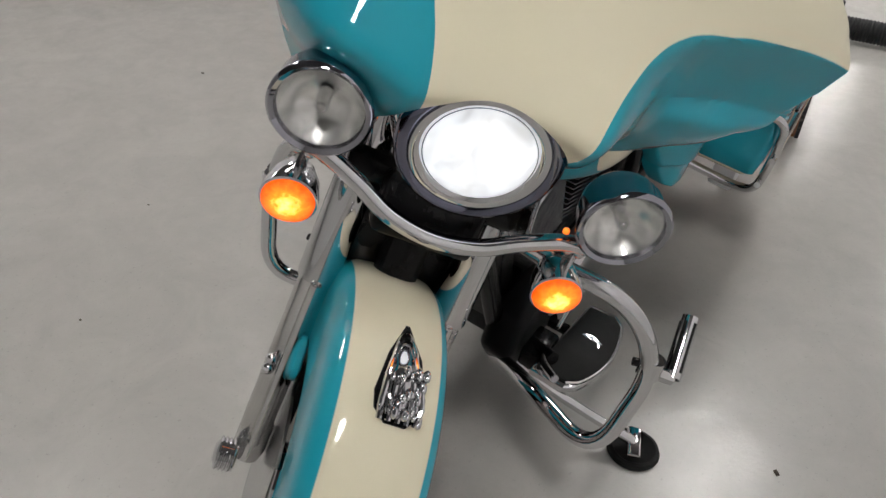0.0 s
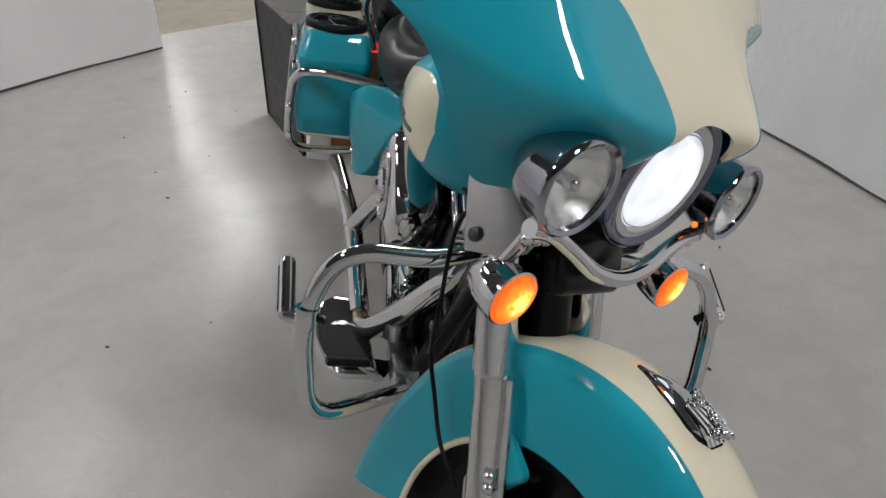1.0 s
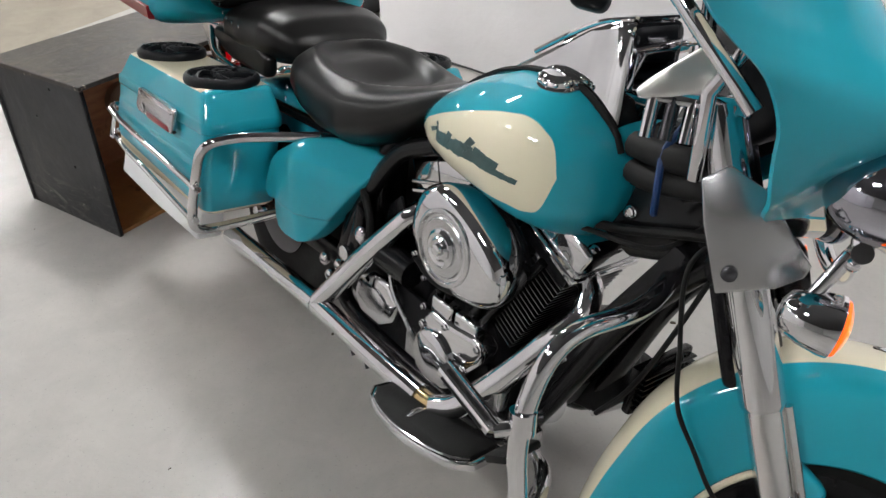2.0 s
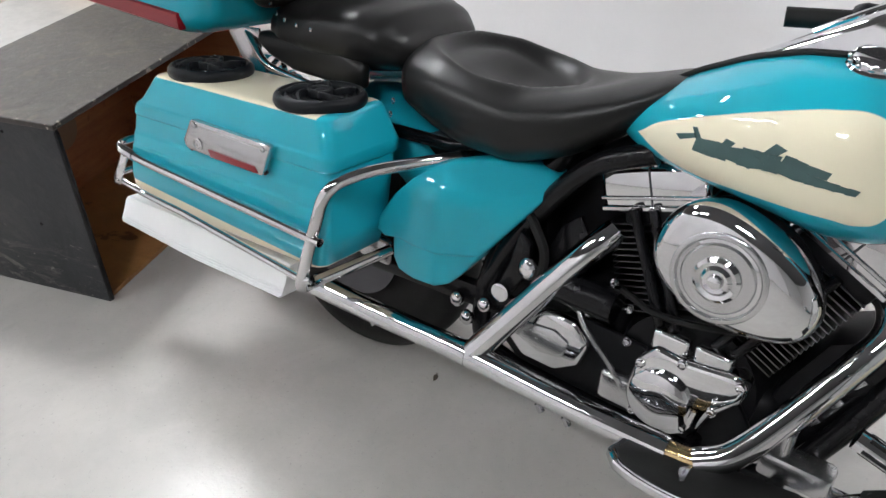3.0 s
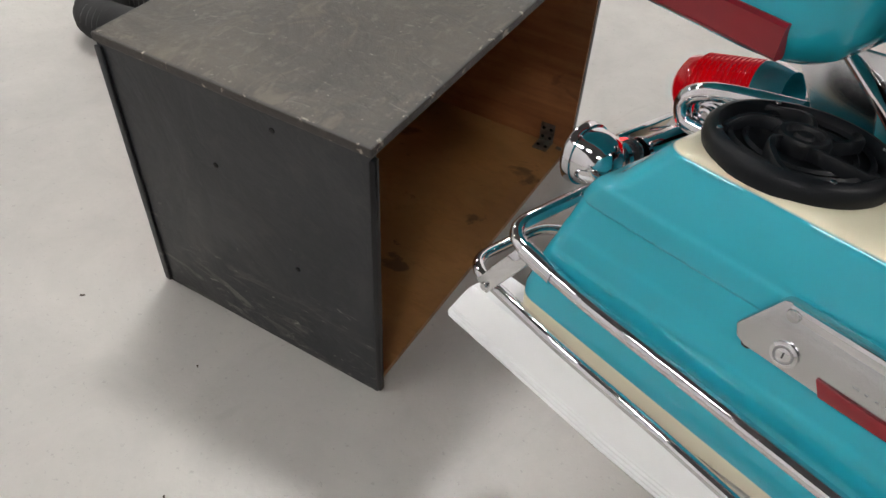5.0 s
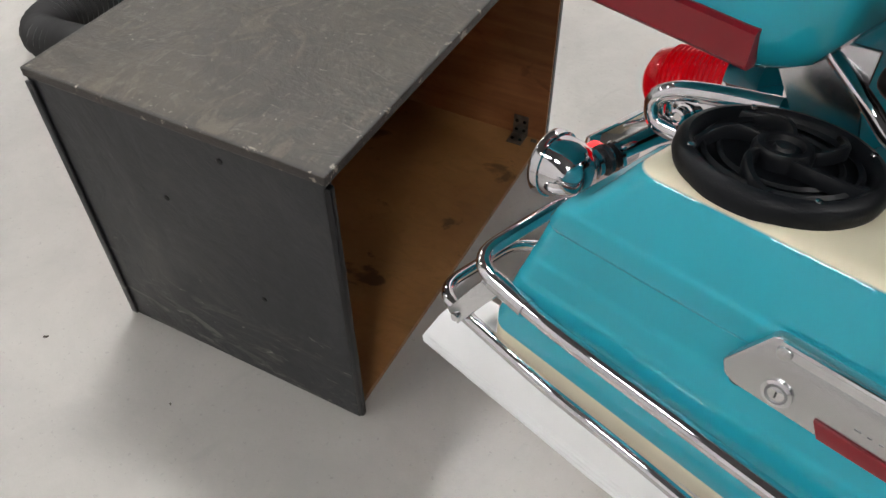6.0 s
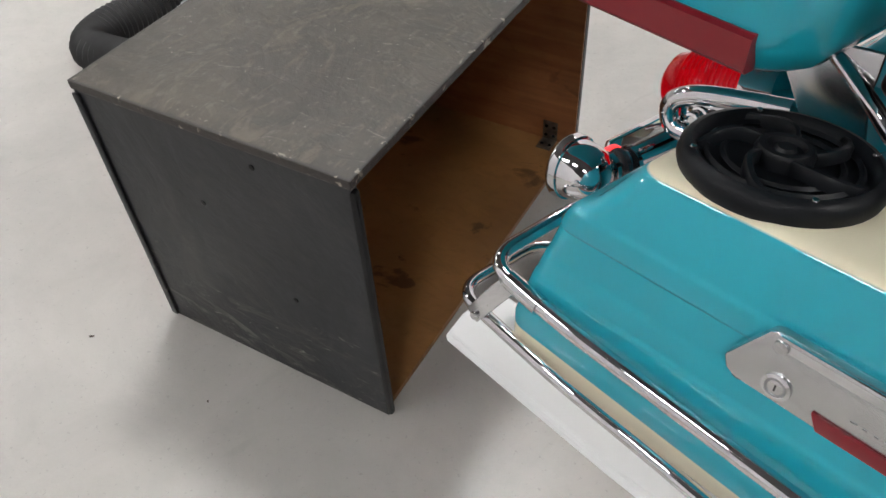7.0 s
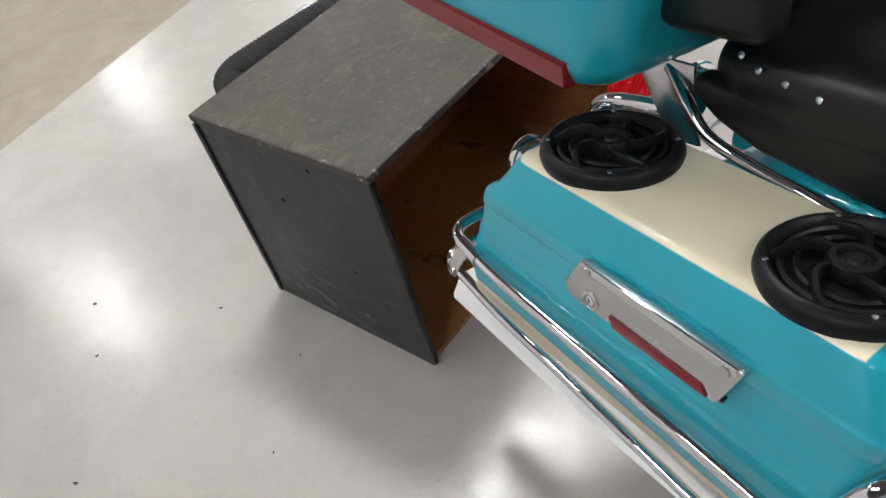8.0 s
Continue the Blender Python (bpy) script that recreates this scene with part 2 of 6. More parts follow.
def split(nt, v):
    s = nt.nodes.new("ShaderNodeSeparateXYZ")
    nt.links.new(v, s.inputs[0])
    return s.outputs


def mask(nt, value, lo, hi, top=1.0):
    return ramp(nt, value, [(lo, (0, 0, 0)), (hi, (top, top, top))])


def felt_material():
    """Dark worn paint on ply: mottled charcoal, pale scuffs and chipped edges."""
    m, nt, p = mat("dark_worn_paint")
    v = coords(nt)
    x, y, z = split(nt, v)
    a = noise_out(nt, 4.0, 7, 0.68, v, (1, 1, 0.7), 0.8)
    b = noise_out(nt, 19.0, 8, 0.72, v, (1.0, 0.5, 1.0), 0.5)
    c = noise_out(nt, 38.0, 6, 0.7, v, (0.3, 1.0, 1.2), 1.5)
    col = ramp(nt, a, [(0.30, (0.010, 0.0115, 0.014)), (0.52, (0.022, 0.023, 0.026)), (0.72, (0.042, 0.041, 0.041))])
    col = mix_col(nt, mask(nt, b, 0.52, 0.74, 0.6), col, (0.062, 0.060, 0.056))
    col = mix_col(nt, mask(nt, c, 0.67, 0.72, 0.45), col, (0.20, 0.19, 0.175))
    # swirling pale scuffs near the foot of the panel
    low = near_edge(nt, z, 0.07, 0.13)
    rub = mask(nt, noise_out(nt, 9.0, 7, 0.66, v, (0.55, 1.0, 1.9), 2.2), 0.52, 0.62)
    col = mix_col(nt, math_node(nt, "MULTIPLY", math_node(nt, "MULTIPLY", low, rub), 0.8), col, (0.15, 0.142, 0.128))
    spark = mask(nt, noise_out(nt, 70.0, 3, 0.6, v, (0.35, 1, 1), 1.0), 0.66, 0.70)
    col = mix_col(nt, math_node(nt, "MULTIPLY", math_node(nt, "MULTIPLY", near_edge(nt, z, 0.10, 0.16), spark), 0.55), col, (0.40, 0.38, 0.34))
    chip = mask(nt, noise_out(nt, 21.0, 7, 0.75, v), 0.60, 0.66)
    rim = math_node(nt, "MAXIMUM", near_edge(nt, x, 0.002, 0.007), math_node(nt, "MAXIMUM", near_edge(nt, z, 0.552, 0.006), near_edge(nt, x, BOX_W - 0.002, 0.007)))
    col = mix_col(nt, math_node(nt, "MULTIPLY", rim, chip), col, (0.24, 0.21, 0.17))
    nt.links.new(col, p.inputs["Base Color"])
    p.inputs["Specular IOR Level"].default_value = 0.35
    nt.links.new(math_node(nt, "MULTIPLY_ADD", b, 0.35, 0.26), p.inputs["Roughness"])
    bump(nt, p, math_node(nt, "ADD", b, math_node(nt, "MULTIPLY", a, 2.0)), 0.35, 0.004)
    return m


def topfelt_material():
    """Dusty brown-grey paint with swirled wipe marks, scratches and chipped edges."""
    m, nt, p = mat("dusty_worn_paint")
    v = coords(nt)
    x, y, z = split(nt, v)
    a = noise_out(nt, 5.0, 8, 0.7, v, None, 1.2)
    b = noise_out(nt, 11.0, 8, 0.7, v, (1.0, 0.45, 1.0), 2.6)
    c = noise_out(nt, 34.0, 6, 0.72, v, (0.3, 1.0, 1.0), 1.8)
    d = noise_out(nt, 40.0, 6, 0.72, v, (1.0, 0.25, 1.0), 1.2)
    col = ramp(nt, a, [(0.28, (0.025, 0.021, 0.018)), (0.5, (0.046, 0.039, 0.031)), (0.72, (0.080, 0.067, 0.050))])
    col = mix_col(nt, mask(nt, b, 0.53, 0.66, 0.6), col, (0.13, 0.108, 0.08))
    col = mix_col(nt, mask(nt, c, 0.63, 0.70, 0.5), col, (0.30, 0.27, 0.225))
    col = mix_col(nt, mask(nt, d, 0.66, 0.71, 0.5), col, (0.34, 0.31, 0.26))
    col = mix_col(nt, mask(nt, noise_out(nt, 14.0, 6, 0.7, v), 0.60, 0.70, 0.5), col, (0.035, 0.033, 0.031))
    col = mix_col(nt, mask(nt, noise_out(nt, 95.0, 3, 0.6, v, None, 0.6), 0.68, 0.73, 0.6), col, (0.36, 0.33, 0.28))
    col = mix_col(nt, mask(nt, noise_out(nt, 60.0, 4, 0.65, v, (1, 0.6, 1)), 0.56, 0.70, 0.35), col, (0.17, 0.15, 0.12))
    chip = mask(nt, noise_out(nt, 30.0, 6, 0.72, v), 0.58, 0.63)
    rim = math_node(nt, "MAXIMUM", near_edge(nt, y, 0.0, 0.006), math_node(nt, "MAXIMUM", near_edge(nt, x, 0.0, 0.006), near_edge(nt, x, BOX_W, 0.006)))
    col = mix_col(nt, rim, col, (0.024, 0.020, 0.019))
    col = mix_col(nt, math_node(nt, "MULTIPLY", math_node(nt, "POWER", rim, 0.35), chip), col, (0.42, 0.37, 0.30))
    nt.links.new(col, p.inputs["Base Color"])
    p.inputs["Specular IOR Level"].default_value = 0.4
    nt.links.new(math_node(nt, "MULTIPLY_ADD", b, 0.35, 0.30), p.inputs["Roughness"])
    bump(nt, p, math_node(nt, "ADD", c, math_node(nt, "MULTIPLY", a, 2.0)), 0.4, 0.004)
    return m


def wood_material(name, lo, hi, stain=0.7):
    m, nt, p = mat(name)
    v = coords(nt)
    g = noise_out(nt, 5.0, 7, 0.6, v, (0.6, 0.9, 9.0), 0.4)
    s = noise_out(nt, 10.0, 5, 0.55, v, (0.8, 1.15, 1.0), 0.5)
    t = noise_out(nt, 3.0, 5, 0.6, v)
    f = noise_out(nt, 30.0, 6, 0.7, v, (0.5, 1.0, 1.0), 1.5)
    col = ramp(nt, g, [(0.3, lo), (0.7, hi)])
    col = mix_col(nt, mask(nt, t, 0.42, 0.70, 0.6), col, tuple(c * 0.62 for c in lo))
    col = mix_col(nt, mask(nt, f, 0.50, 0.72, 0.35), col, tuple(c * 0.55 for c in lo))
    col = mix_col(nt, math_node(nt, "MULTIPLY", mask(nt, s, 0.610, 0.655), stain), col, tuple(c * 0.20 for c in lo))
    col = mix_col(nt, math_node(nt, "MULTIPLY", mask(nt, f, 0.70, 0.73), stain), col, tuple(c * 0.15 for c in lo))
    nt.links.new(col, p.inputs["Base Color"])
    nt.links.new(math_node(nt, "MULTIPLY_ADD", s, 0.3, 0.32), p.inputs["Roughness"])
    bump(nt, p, g, 0.25, 0.002)
    return m


BOX_W = 0.530
M_FELT = felt_material()
M_FELTTOP = topfelt_material()
M_WOOD = wood_material("stained_plywood", (0.235, 0.11, 0.038), (0.39, 0.195, 0.068))
M_WOODRED = wood_material("reddish_plywood", (0.23, 0.085, 0.032), (0.36, 0.145, 0.055), 0.35)


def fixture_material(power):
    m, nt, p = mat("fixture_diffuser")
    p.inputs["Base Color"].default_value = (0.9, 0.9, 0.9, 1)
    p.inputs["Emission Color"].default_value = (1.0, 0.985, 0.96, 1)
    p.inputs["Emission Strength"].default_value = LIGHT * power
    return m


M_LIGHTS = {k: fixture_material(k) for k in sorted({q[2] for q in FIXTURES})}
M_SHEETCLEAR = plain("crumpled_clear_sheet", (0.80, 0.84, 0.88), 0.12, var=0.1, scale=20, coat=0.6, bumps=1.0, bscale=18)
M_SHEETCLEAR.node_tree.nodes["Principled BSDF"].inputs["Transmission Weight"].default_value = 0.4
M_YELLOW = plain("yellow_pine", (0.62, 0.42, 0.16), 0.6, var=0.15, scale=8)

# ---- mesh tools ----
def part(name, bm, material, parent=None, label="", smooth=True, basis=None, kind=""):
    me = bpy.data.meshes.new(name)
    if isinstance(bm, tuple):
        me.from_pydata(*bm)
        b2 = bmesh.new()
        b2.from_mesh(me)
    else:
        b2 = bm
    bmesh.ops.recalc_face_normals(b2, faces=b2.faces)
    for f in b2.faces:
        f.smooth = smooth
    if smooth:
        for e in b2.edges:
            if len(e.link_faces) == 2 and e.calc_face_angle(0) > radians(42):
                e.smooth = False
    b2.to_mesh(me)
    b2.free()
    me.materials.append(material)
    ob = new(name, me)
    if parent is not None:
        ob.parent = parent
    if basis is not None:
        ob.matrix_basis = basis
    if label or kind:
        tagged(ob, label=label, kind=kind)
    return ob


def loft(rings, cap=True, closed=False):
    """Skin over rings of equally many points; closed joins the last ring to the first."""
    bm = bmesh.new()
    vs = [[bm.verts.new(p) for p in r] for r in rings]
    n = len(vs[0])
    pairs = list(zip(vs[:-1], vs[1:])) + ([(vs[-1], vs[0])] if closed else [])
    for a, b in pairs:
        for i in range(n):
            j = (i + 1) % n
            bm.faces.new((a[i], a[j], b[j], b[i]))
    if cap and not closed:
        bm.faces.new(list(reversed(vs[0])))
        bm.faces.new(vs[-1])
    return bm


def smooth_path(pts, steps=8):
    """Catmull-Rom through the points."""
    P = [Vector(p) for p in pts]
    P = [2 * P[0] - P[1]] + P + [2 * P[-1] - P[-2]]
    out = []
    for i in range(1, len(P) - 2):
        a, b, c, d = P[i - 1:i + 3]
        for k in range(steps):
            t = k / steps
            out.append(0.5 * (2 * b + (c - a) * t + (2 * a - 5 * b + 4 * c - d) * t * t + (3 * b - a - 3 * c + d) * t ** 3))
    out.append(P[-2].copy())
    return out


def rounded_path(pts, r=0.05, steps=6):
    """Straight runs with rounded corners."""
    P = [Vector(p) for p in pts]
    out = [P[0]]
    for a, b, c in zip(P, P[1:], P[2:]):
        k = min(r, (a - b).length * 0.49, (c - b).length * 0.49)
        s, e = b + (a - b).normalized() * k, b + (c - b).normalized() * k
        for i in range(steps + 1):
            t = i / steps
            out.append(s * (1 - t) ** 2 + b * 2 * t * (1 - t) + e * t * t)
    out.append(P[-1])
    return out


def tube(path, r, n=14, radii=None):
    P = [Vector(p) for p in path]
    rings, up = [], None
    for i, p in enumerate(P):
        t = (P[min(i + 1, len(P) - 1)] - P[max(i - 1, 0)]).normalized()
        if up is None:
            up = t.orthogonal().normalized()
        up = (up - t * up.dot(t)).normalized()
        side = t.cross(up)
        rr = radii[i] if radii else r
        rings.append([p + (up * math.cos(a) + side * math.sin(a)) * rr for a in (2 * math.pi * k / n for k in range(n))])
    return loft(rings)


def rod(a, b, r, n=14, r2=None):
    return tube([a, b], r, n, [r, r if r2 is None else r2])


def lathe(profile, centre, axis, n=32, cap=True):
    """Turn (distance along the axis, radius) about the axis through centre."""
    axis = Vector(axis).normalized()
    u = axis.orthogonal().normalized()
    v = axis.cross(u)
    c = Vector(centre)
    rings = [[c + axis * d + (u * math.cos(a) + v * math.sin(a)) * max(r, 1e-4) for a in (2 * math.pi * k / n for k in range(n))] for d, r in profile]
    return loft(rings, cap)


def block(size, centre=(0, 0, 0), bevel=0.004, segs=2, turn=None):
    bm = bmesh.new()
    bmesh.ops.create_cube(bm, size=1)
    bmesh.ops.scale(bm, vec=size, verts=bm.verts)
    if bevel:
        bmesh.ops.bevel(bm, geom=list(bm.edges), offset=bevel, segments=segs, affect="EDGES", profile=0.5)
    m = Matrix.Translation(centre) @ (turn or Matrix())
    bmesh.ops.transform(bm, matrix=m, verts=bm.verts)
    return bm


def join(*bms):
    out = bmesh.new()
    me = bpy.data.meshes.new("joined")
    for b in bms:
        b.to_mesh(me)
        out.from_mesh(me)
        b.free()
    bpy.data.meshes.remove(me)
    return out


def plate(outline, y0, y1, bevel=0.003, segs=2):
    """An outline in x, z, thick from y0 to y1, with rounded edges."""
    bm = loft([[(x, y0, z) for x, z in outline], [(x, y1, z) for x, z in outline]])
    if bevel:
        bm.normal_update()
        es = [e for e in bm.edges if e.calc_face_angle(0) > 0.6]
        bmesh.ops.bevel(bm, geom=es, offset=bevel, segments=segs, affect="EDGES", profile=0.5, clamp_overlap=True)
    return bm


def ball(c, r, squash=(1, 1, 1), n=12):
    bm = bmesh.new()
    bmesh.ops.create_uvsphere(bm, u_segments=n, v_segments=max(6, n // 2), radius=r)
    bmesh.ops.scale(bm, vec=squash, verts=bm.verts)
    bmesh.ops.translate(bm, vec=c, verts=bm.verts)
    return bm


def lerp_table(x, pts):
    return float(np.interp(x, [p[0] for p in pts], [p[1] for p in pts]))


def super_ring(x, yc, zc, w, h, p=2.4, n=36, dish=None):
    out = []
    for k in range(n):
        a = 2 * math.pi * k / n
        c, s = math.cos(a), math.sin(a)
        y = w * math.copysign(abs(c) ** (2 / p), c)
        z = h * math.copysign(abs(s) ** (2 / p), s)
        if dish and s > 0:
            z -= dish * math.exp(-(y / (0.62 * w)) ** 2) * s
        out.append((x, yc + y, zc + z))
    return out

# ---- the large structure ----
def sheet(name, corners, material, thick, label):
    """A slab over a polygon of floor corners, its top at the given height."""
    lo = [(x, y, z - thick) for x, y, z in corners]
    ob = part(name, loft([lo, corners]), material, smooth=False)
    return tagged(ob, label=label, category=name.split("_")[0], kind="structure")


# painted floor, and the bare concrete past its edge
EDGE_A, EDGE_B = (-1.585, -3.23), (-5.05, 3.7)
sheet("floor", [(EDGE_A[0], EDGE_A[1], 0), (-0.9, -5.5, 0), (-0.2, -9, 0), (8, -9, 0), (8, 9, 0), (-6.2, 9, 0), (EDGE_B[0], EDGE_B[1], 0)], M_FLOOR, 0.1,
      "glossy pale grey epoxy floor, scuffed and lightly stained")
sheet("floor_concrete", [(-14, -9, -0.004), (8.2, -9, -0.004), (8.2, 9, -0.004), (-14, 9, -0.004)], M_CONCRETE, 0.2,
      "bare mottled brown-grey concrete floor beyond the painted edge").location.z = -0.002
# unseen walls added to close the hall, pale so that chrome reflects brighter
for nm, size, c in (("wall_north", (22.4, 0.2, CEIL + 0.2), (-2.9, 9.1, CEIL / 2)), ("wall_south", (22.4, 0.2, CEIL + 0.2), (-2.9, -9.1, CEIL / 2)),
                    ("wall_west", (0.2, 18.0, CEIL + 0.2), (-14.0, 0, CEIL / 2)), ("wall_east", (0.2, 18.0, CEIL + 0.2), (5.6, 0, CEIL / 2))):
    tagged(part(nm, block(size, c, 0), M_WALL, smooth=False), label="unseen pale grey hall wall, added to brighten reflections", category="wall", kind="structure")
# unseen ceiling, kept dark to hold down fill light and reflections
tagged(part("ceiling", block((22.4, 18.2, 0.15), (-2.9, 0, CEIL + 0.18), 0), M_CEIL, smooth=False), label="unseen plain dark grey hall ceiling with light fixtures", category="ceiling", kind="structure")


def ceiling_light(x, y, power, length, width, turn):
    e = new("ceiling_light")
    e.matrix_world = pose(x, y, CEIL, 0, 0, turn)
    tagged(e, label="unseen white ceiling light fixture, switched on", category="light", group="ceiling lights")
    part("housing", block((length + 0.08, width + 0.08, 0.07), (0, 0, 0.06), 0.01), M_WALL, e)
    part("diffuser", block((length, width, 0.03), (0, 0, 0.012), 0.006), M_LIGHTS[power], e, "glowing white diffuser")
    return e


for row in FIXTURES:
    ceiling_light(*row)


M_FOOT_SHADE = plain("grey_foot_shade", (0.07, 0.07, 0.075), 0.8, var=0.2)


def curtain(a, b, label, seed, top=CEIL + 0.05):
    """A hanging sheet between two floor points, with soft folds and a dark strip as its foot shadow."""
    a, b = Vector((*a, 0)), Vector((*b, 0))
    along, n = (b - a), 160
    out = Vector((-along.y, along.x, 0)).normalized()
    L = along.length
    rows = [0.016, 0.05] + [0.05 + (top - 0.05) * k / 34 for k in range(1, 35)]
    verts, faces = [], []
    for s in (-0.004, 0.004):
        for z in rows:
            for i in range(n + 1):
                t = i / n
                amp = 0.012 + 0.022 * min(1, z / 1.2)
                w = amp * (math.sin(t * L * 7 + seed) * 0.6 + math.sin(t * L * 2.6 + 1.7 * seed + z * 0.5) + 0.5 * noise.noise((t * L * 3, z * 1.2, seed)))
                w += 0.016 * min(1, z / 0.5) * (noise.noise((t * L * 2.4 + z * 1.8, z * 1.1 - t * L * 0.8, seed)) + 0.5 * noise.noise((t * L * 5 - z * 3.0, z * 2.6, seed + 5)))
                p = a + along * t + out * (w + s)
                verts.append((p.x, p.y, z))
    m, k = n + 1, len(rows)
    for q in range(2):
        o = q * m * k
        for r in range(k - 1):
            for i in range(n):
                f = (o + r * m + i, o + r * m + i + 1, o + (r + 1) * m + i + 1, o + (r + 1) * m + i)
                faces.append(f if q else f[::-1])
    for i in range(n):
        faces.append((i, i + 1, m * k + i + 1, m * k + i))
    for r in range(k - 1):
        for i in (0, n):
            faces.append((r * m + i, (r + 1) * m + i, m * k + (r + 1) * m + i, m * k + r * m + i))
    ob = part("curtain", (verts, [], faces), M_CLOTH)
    # dark strip along the foot, in place of the shadow line on the floor
    foot_shade = []
    for i in range(n + 1):
        t = i / n
        w = 0.012 * (math.sin(t * L * 7 + seed) * 0.6 + math.sin(t * L * 2.6 + 1.7 * seed))
        foot_shade.append(tuple(a + along * t + out * w + Vector((0, 0, 0.009))))
    part("foot_shade", tube(foot_shade, 0.0065, 8), M_FOOT_SHADE, ob, "dark grey strip standing in for the shadow line under the sheet")
    return tagged(ob, label=label, category="curtain", group="hanging sheets")


curtain((-2.30, -1.19), (1.9, -5.6), "white fabric partition sheet hanging to the floor", 1.3, 2.15)
curtain((-1.80, 1.53), (4.6, 2.82), "tall white fabric sheet hanging behind the motorcycle", 4.1)

# ---- the wooden box with its hose ----
BO = Vector((-0.691, -0.352, 0))
BU = Vector((-0.950, -0.313, 0)).normalized()
BV = Vector((BU.y, -BU.x, 0))
BW, BL, BH, BT = 0.530, 0.870, 0.568, 0.016
BOXM = Matrix(((BU.x, BV.x, 0, BO.x), (BU.y, BV.y, 0, BO.y), (0, 0, 1, 0), (0, 0, 0, 1)))
PORT_V, PORT_Z, PORT_R = 0.46, 0.256, 0.045


def wooden_box():
    e = new("wooden_box")
    e.matrix_world = BOXM
    tagged(e, label="open-fronted plywood box, dark worn paint outside, stained wood inside", category="box")
    # near side, dark outside and bare inside
    side = part("side_panel", block((BW - 0.004, BT, BH - BT), (BW / 2, BT / 2, (BH - BT) / 2), 0.0015), M_FELT, e, "scuffed charcoal-painted side panel", False)
    part("side_lining", block((BW - 0.03, 0.004, BH - 2 * BT - 0.002), (BW / 2, BT + 0.003, BH / 2 - 0.002), 0.0), M_WOOD, e, "bare stained plywood lining", False)
    part("end_panel", block((BW - 0.004, BT, BH - BT), (BW / 2, BL - BT / 2, (BH - BT) / 2), 0.0015), M_FELT, e, smooth=False)
    part("end_lining", block((BW - 0.006, 0.004, BH - 2 * BT - 0.002), (BW / 2, BL - BT - 0.003, BH / 2 - 0.002), 0.0), M_WOODRED, e, "reddish plywood lining", False)
    top = part("top_panel", block((BW + 0.004, BL + 0.004, BT), (BW / 2, BL / 2, BH - BT / 2), 0.002), M_FELTTOP, e, "dusty scratched grey-brown top", False)
    part("top_lining", block((BW - 0.03, BL - 2 * BT - 0.01, 0.003), (BW / 2, BL / 2, BH - BT - 0.003), 0.0), M_WOODRED, e, smooth=False)
    part("bottom_panel", block((BW - 0.02, BL - 2 * BT - 0.002, 0.014), (BW / 2, BL / 2, 0.008), 0.001), M_WOOD, e, "oil-stained plywood floor", False)
    # back with a round port
    n = 40
    hole = [(PORT_V + PORT_R * math.cos(2 * math.pi * k / n), PORT_Z + PORT_R * math.sin(2 * math.pi * k / n)) for k in range(n)]
    def edge(k):
        a = 2 * math.pi * k / n
        c, s = math.cos(a), math.sin(a)
        v0, v1, z0, z1 = BT, BL - BT, 0.010, BH - BT
        tv = ((v1 if c > 0 else v0) - PORT_V) / c if abs(c) > 1e-6 else 9
        tz = ((z1 if s > 0 else z0) - PORT_Z) / s if abs(s) > 1e-6 else 9
        t = min(tv, tz)
        return (PORT_V + c * t, PORT_Z + s * t)
    rim = [edge(k) for k in range(n)]
    for cv, cz in ((BT, 0.010), (BL - BT, 0.010), (BT, BH - BT), (BL - BT, BH - BT)):
        k = min(range(n), key=lambda q: (rim[q][0] - cv) ** 2 + (rim[q][1] - cz) ** 2)
        rim[k] = (cv, cz)
    x0, x1 = BW - BT, BW - 0.002
    part("back_panel", loft([[(x0, v, z) for v, z in hole], [(x0, v, z) for v, z in rim], [(x1, v, z) for v, z in rim], [(x1, v, z) for v, z in hole]], closed=True),
         M_WOODRED, e, "plywood back with a round port", False)
    part("port_flange", lathe([(-0.03, PORT_R + 0.026), (0.0, PORT_R + 0.03), (0.0, PORT_R - 0.004), (-0.03, PORT_R - 0.006), (-0.034, PORT_R + 0.02)], (x0, PORT_V, PORT_Z), (1, 0, 0)),
         plain("cardboard_ring", (0.20, 0.13, 0.08), 0.6), e, "brown round port flange")
    # small hinge inside the far corner, screw holes, worn edge strips
    old = plain("old_steel", (0.13, 0.115, 0.10), 0.42, 0.8, var=0.4, scale=60)
    cb = part("corner_bracket", join(block((0.038, 0.0025, 0.055), (0.066, BL - BT - 0.0072, 0.043), 0.001), block((0.038, 0.042, 0.0025), (0.066, BL - BT - 0.028, 0.0168), 0.001)), old, e, "small rusty steel corner bracket")
    for dx in (-0.010, 0.010):
        for dz in (0.030, 0.055):
            part("screw_head", lathe([(0, 0.0045), (0.002, 0.0035), (0.0025, 0.0)], (0.066 + dx, BL - BT - 0.0088, dz), (0, -1, 0), 10), M_BLACK, cb)
        part("screw_head", lathe([(0, 0.0045), (0.002, 0.0035), (0.0025, 0.0)], (0.066 + dx, BL - BT - 0.032, 0.0185), (0, 0, 1), 10), M_BLACK, cb)
    part("rod", rod((0.03, BL - 0.04, 0.022), (0.016, BL - 0.04, 0.022), 0.004), old, cb)
    for x, z in ((0.175, 0.525), (0.16, 0.24), (0.31, 0.40)):
        part("screw_head", lathe([(0, 0.005), (0.0012, 0.005), (0.0015, 0.002)], (x, -0.0005, z), (0, -1, 0), 10), M_BLACK, side)
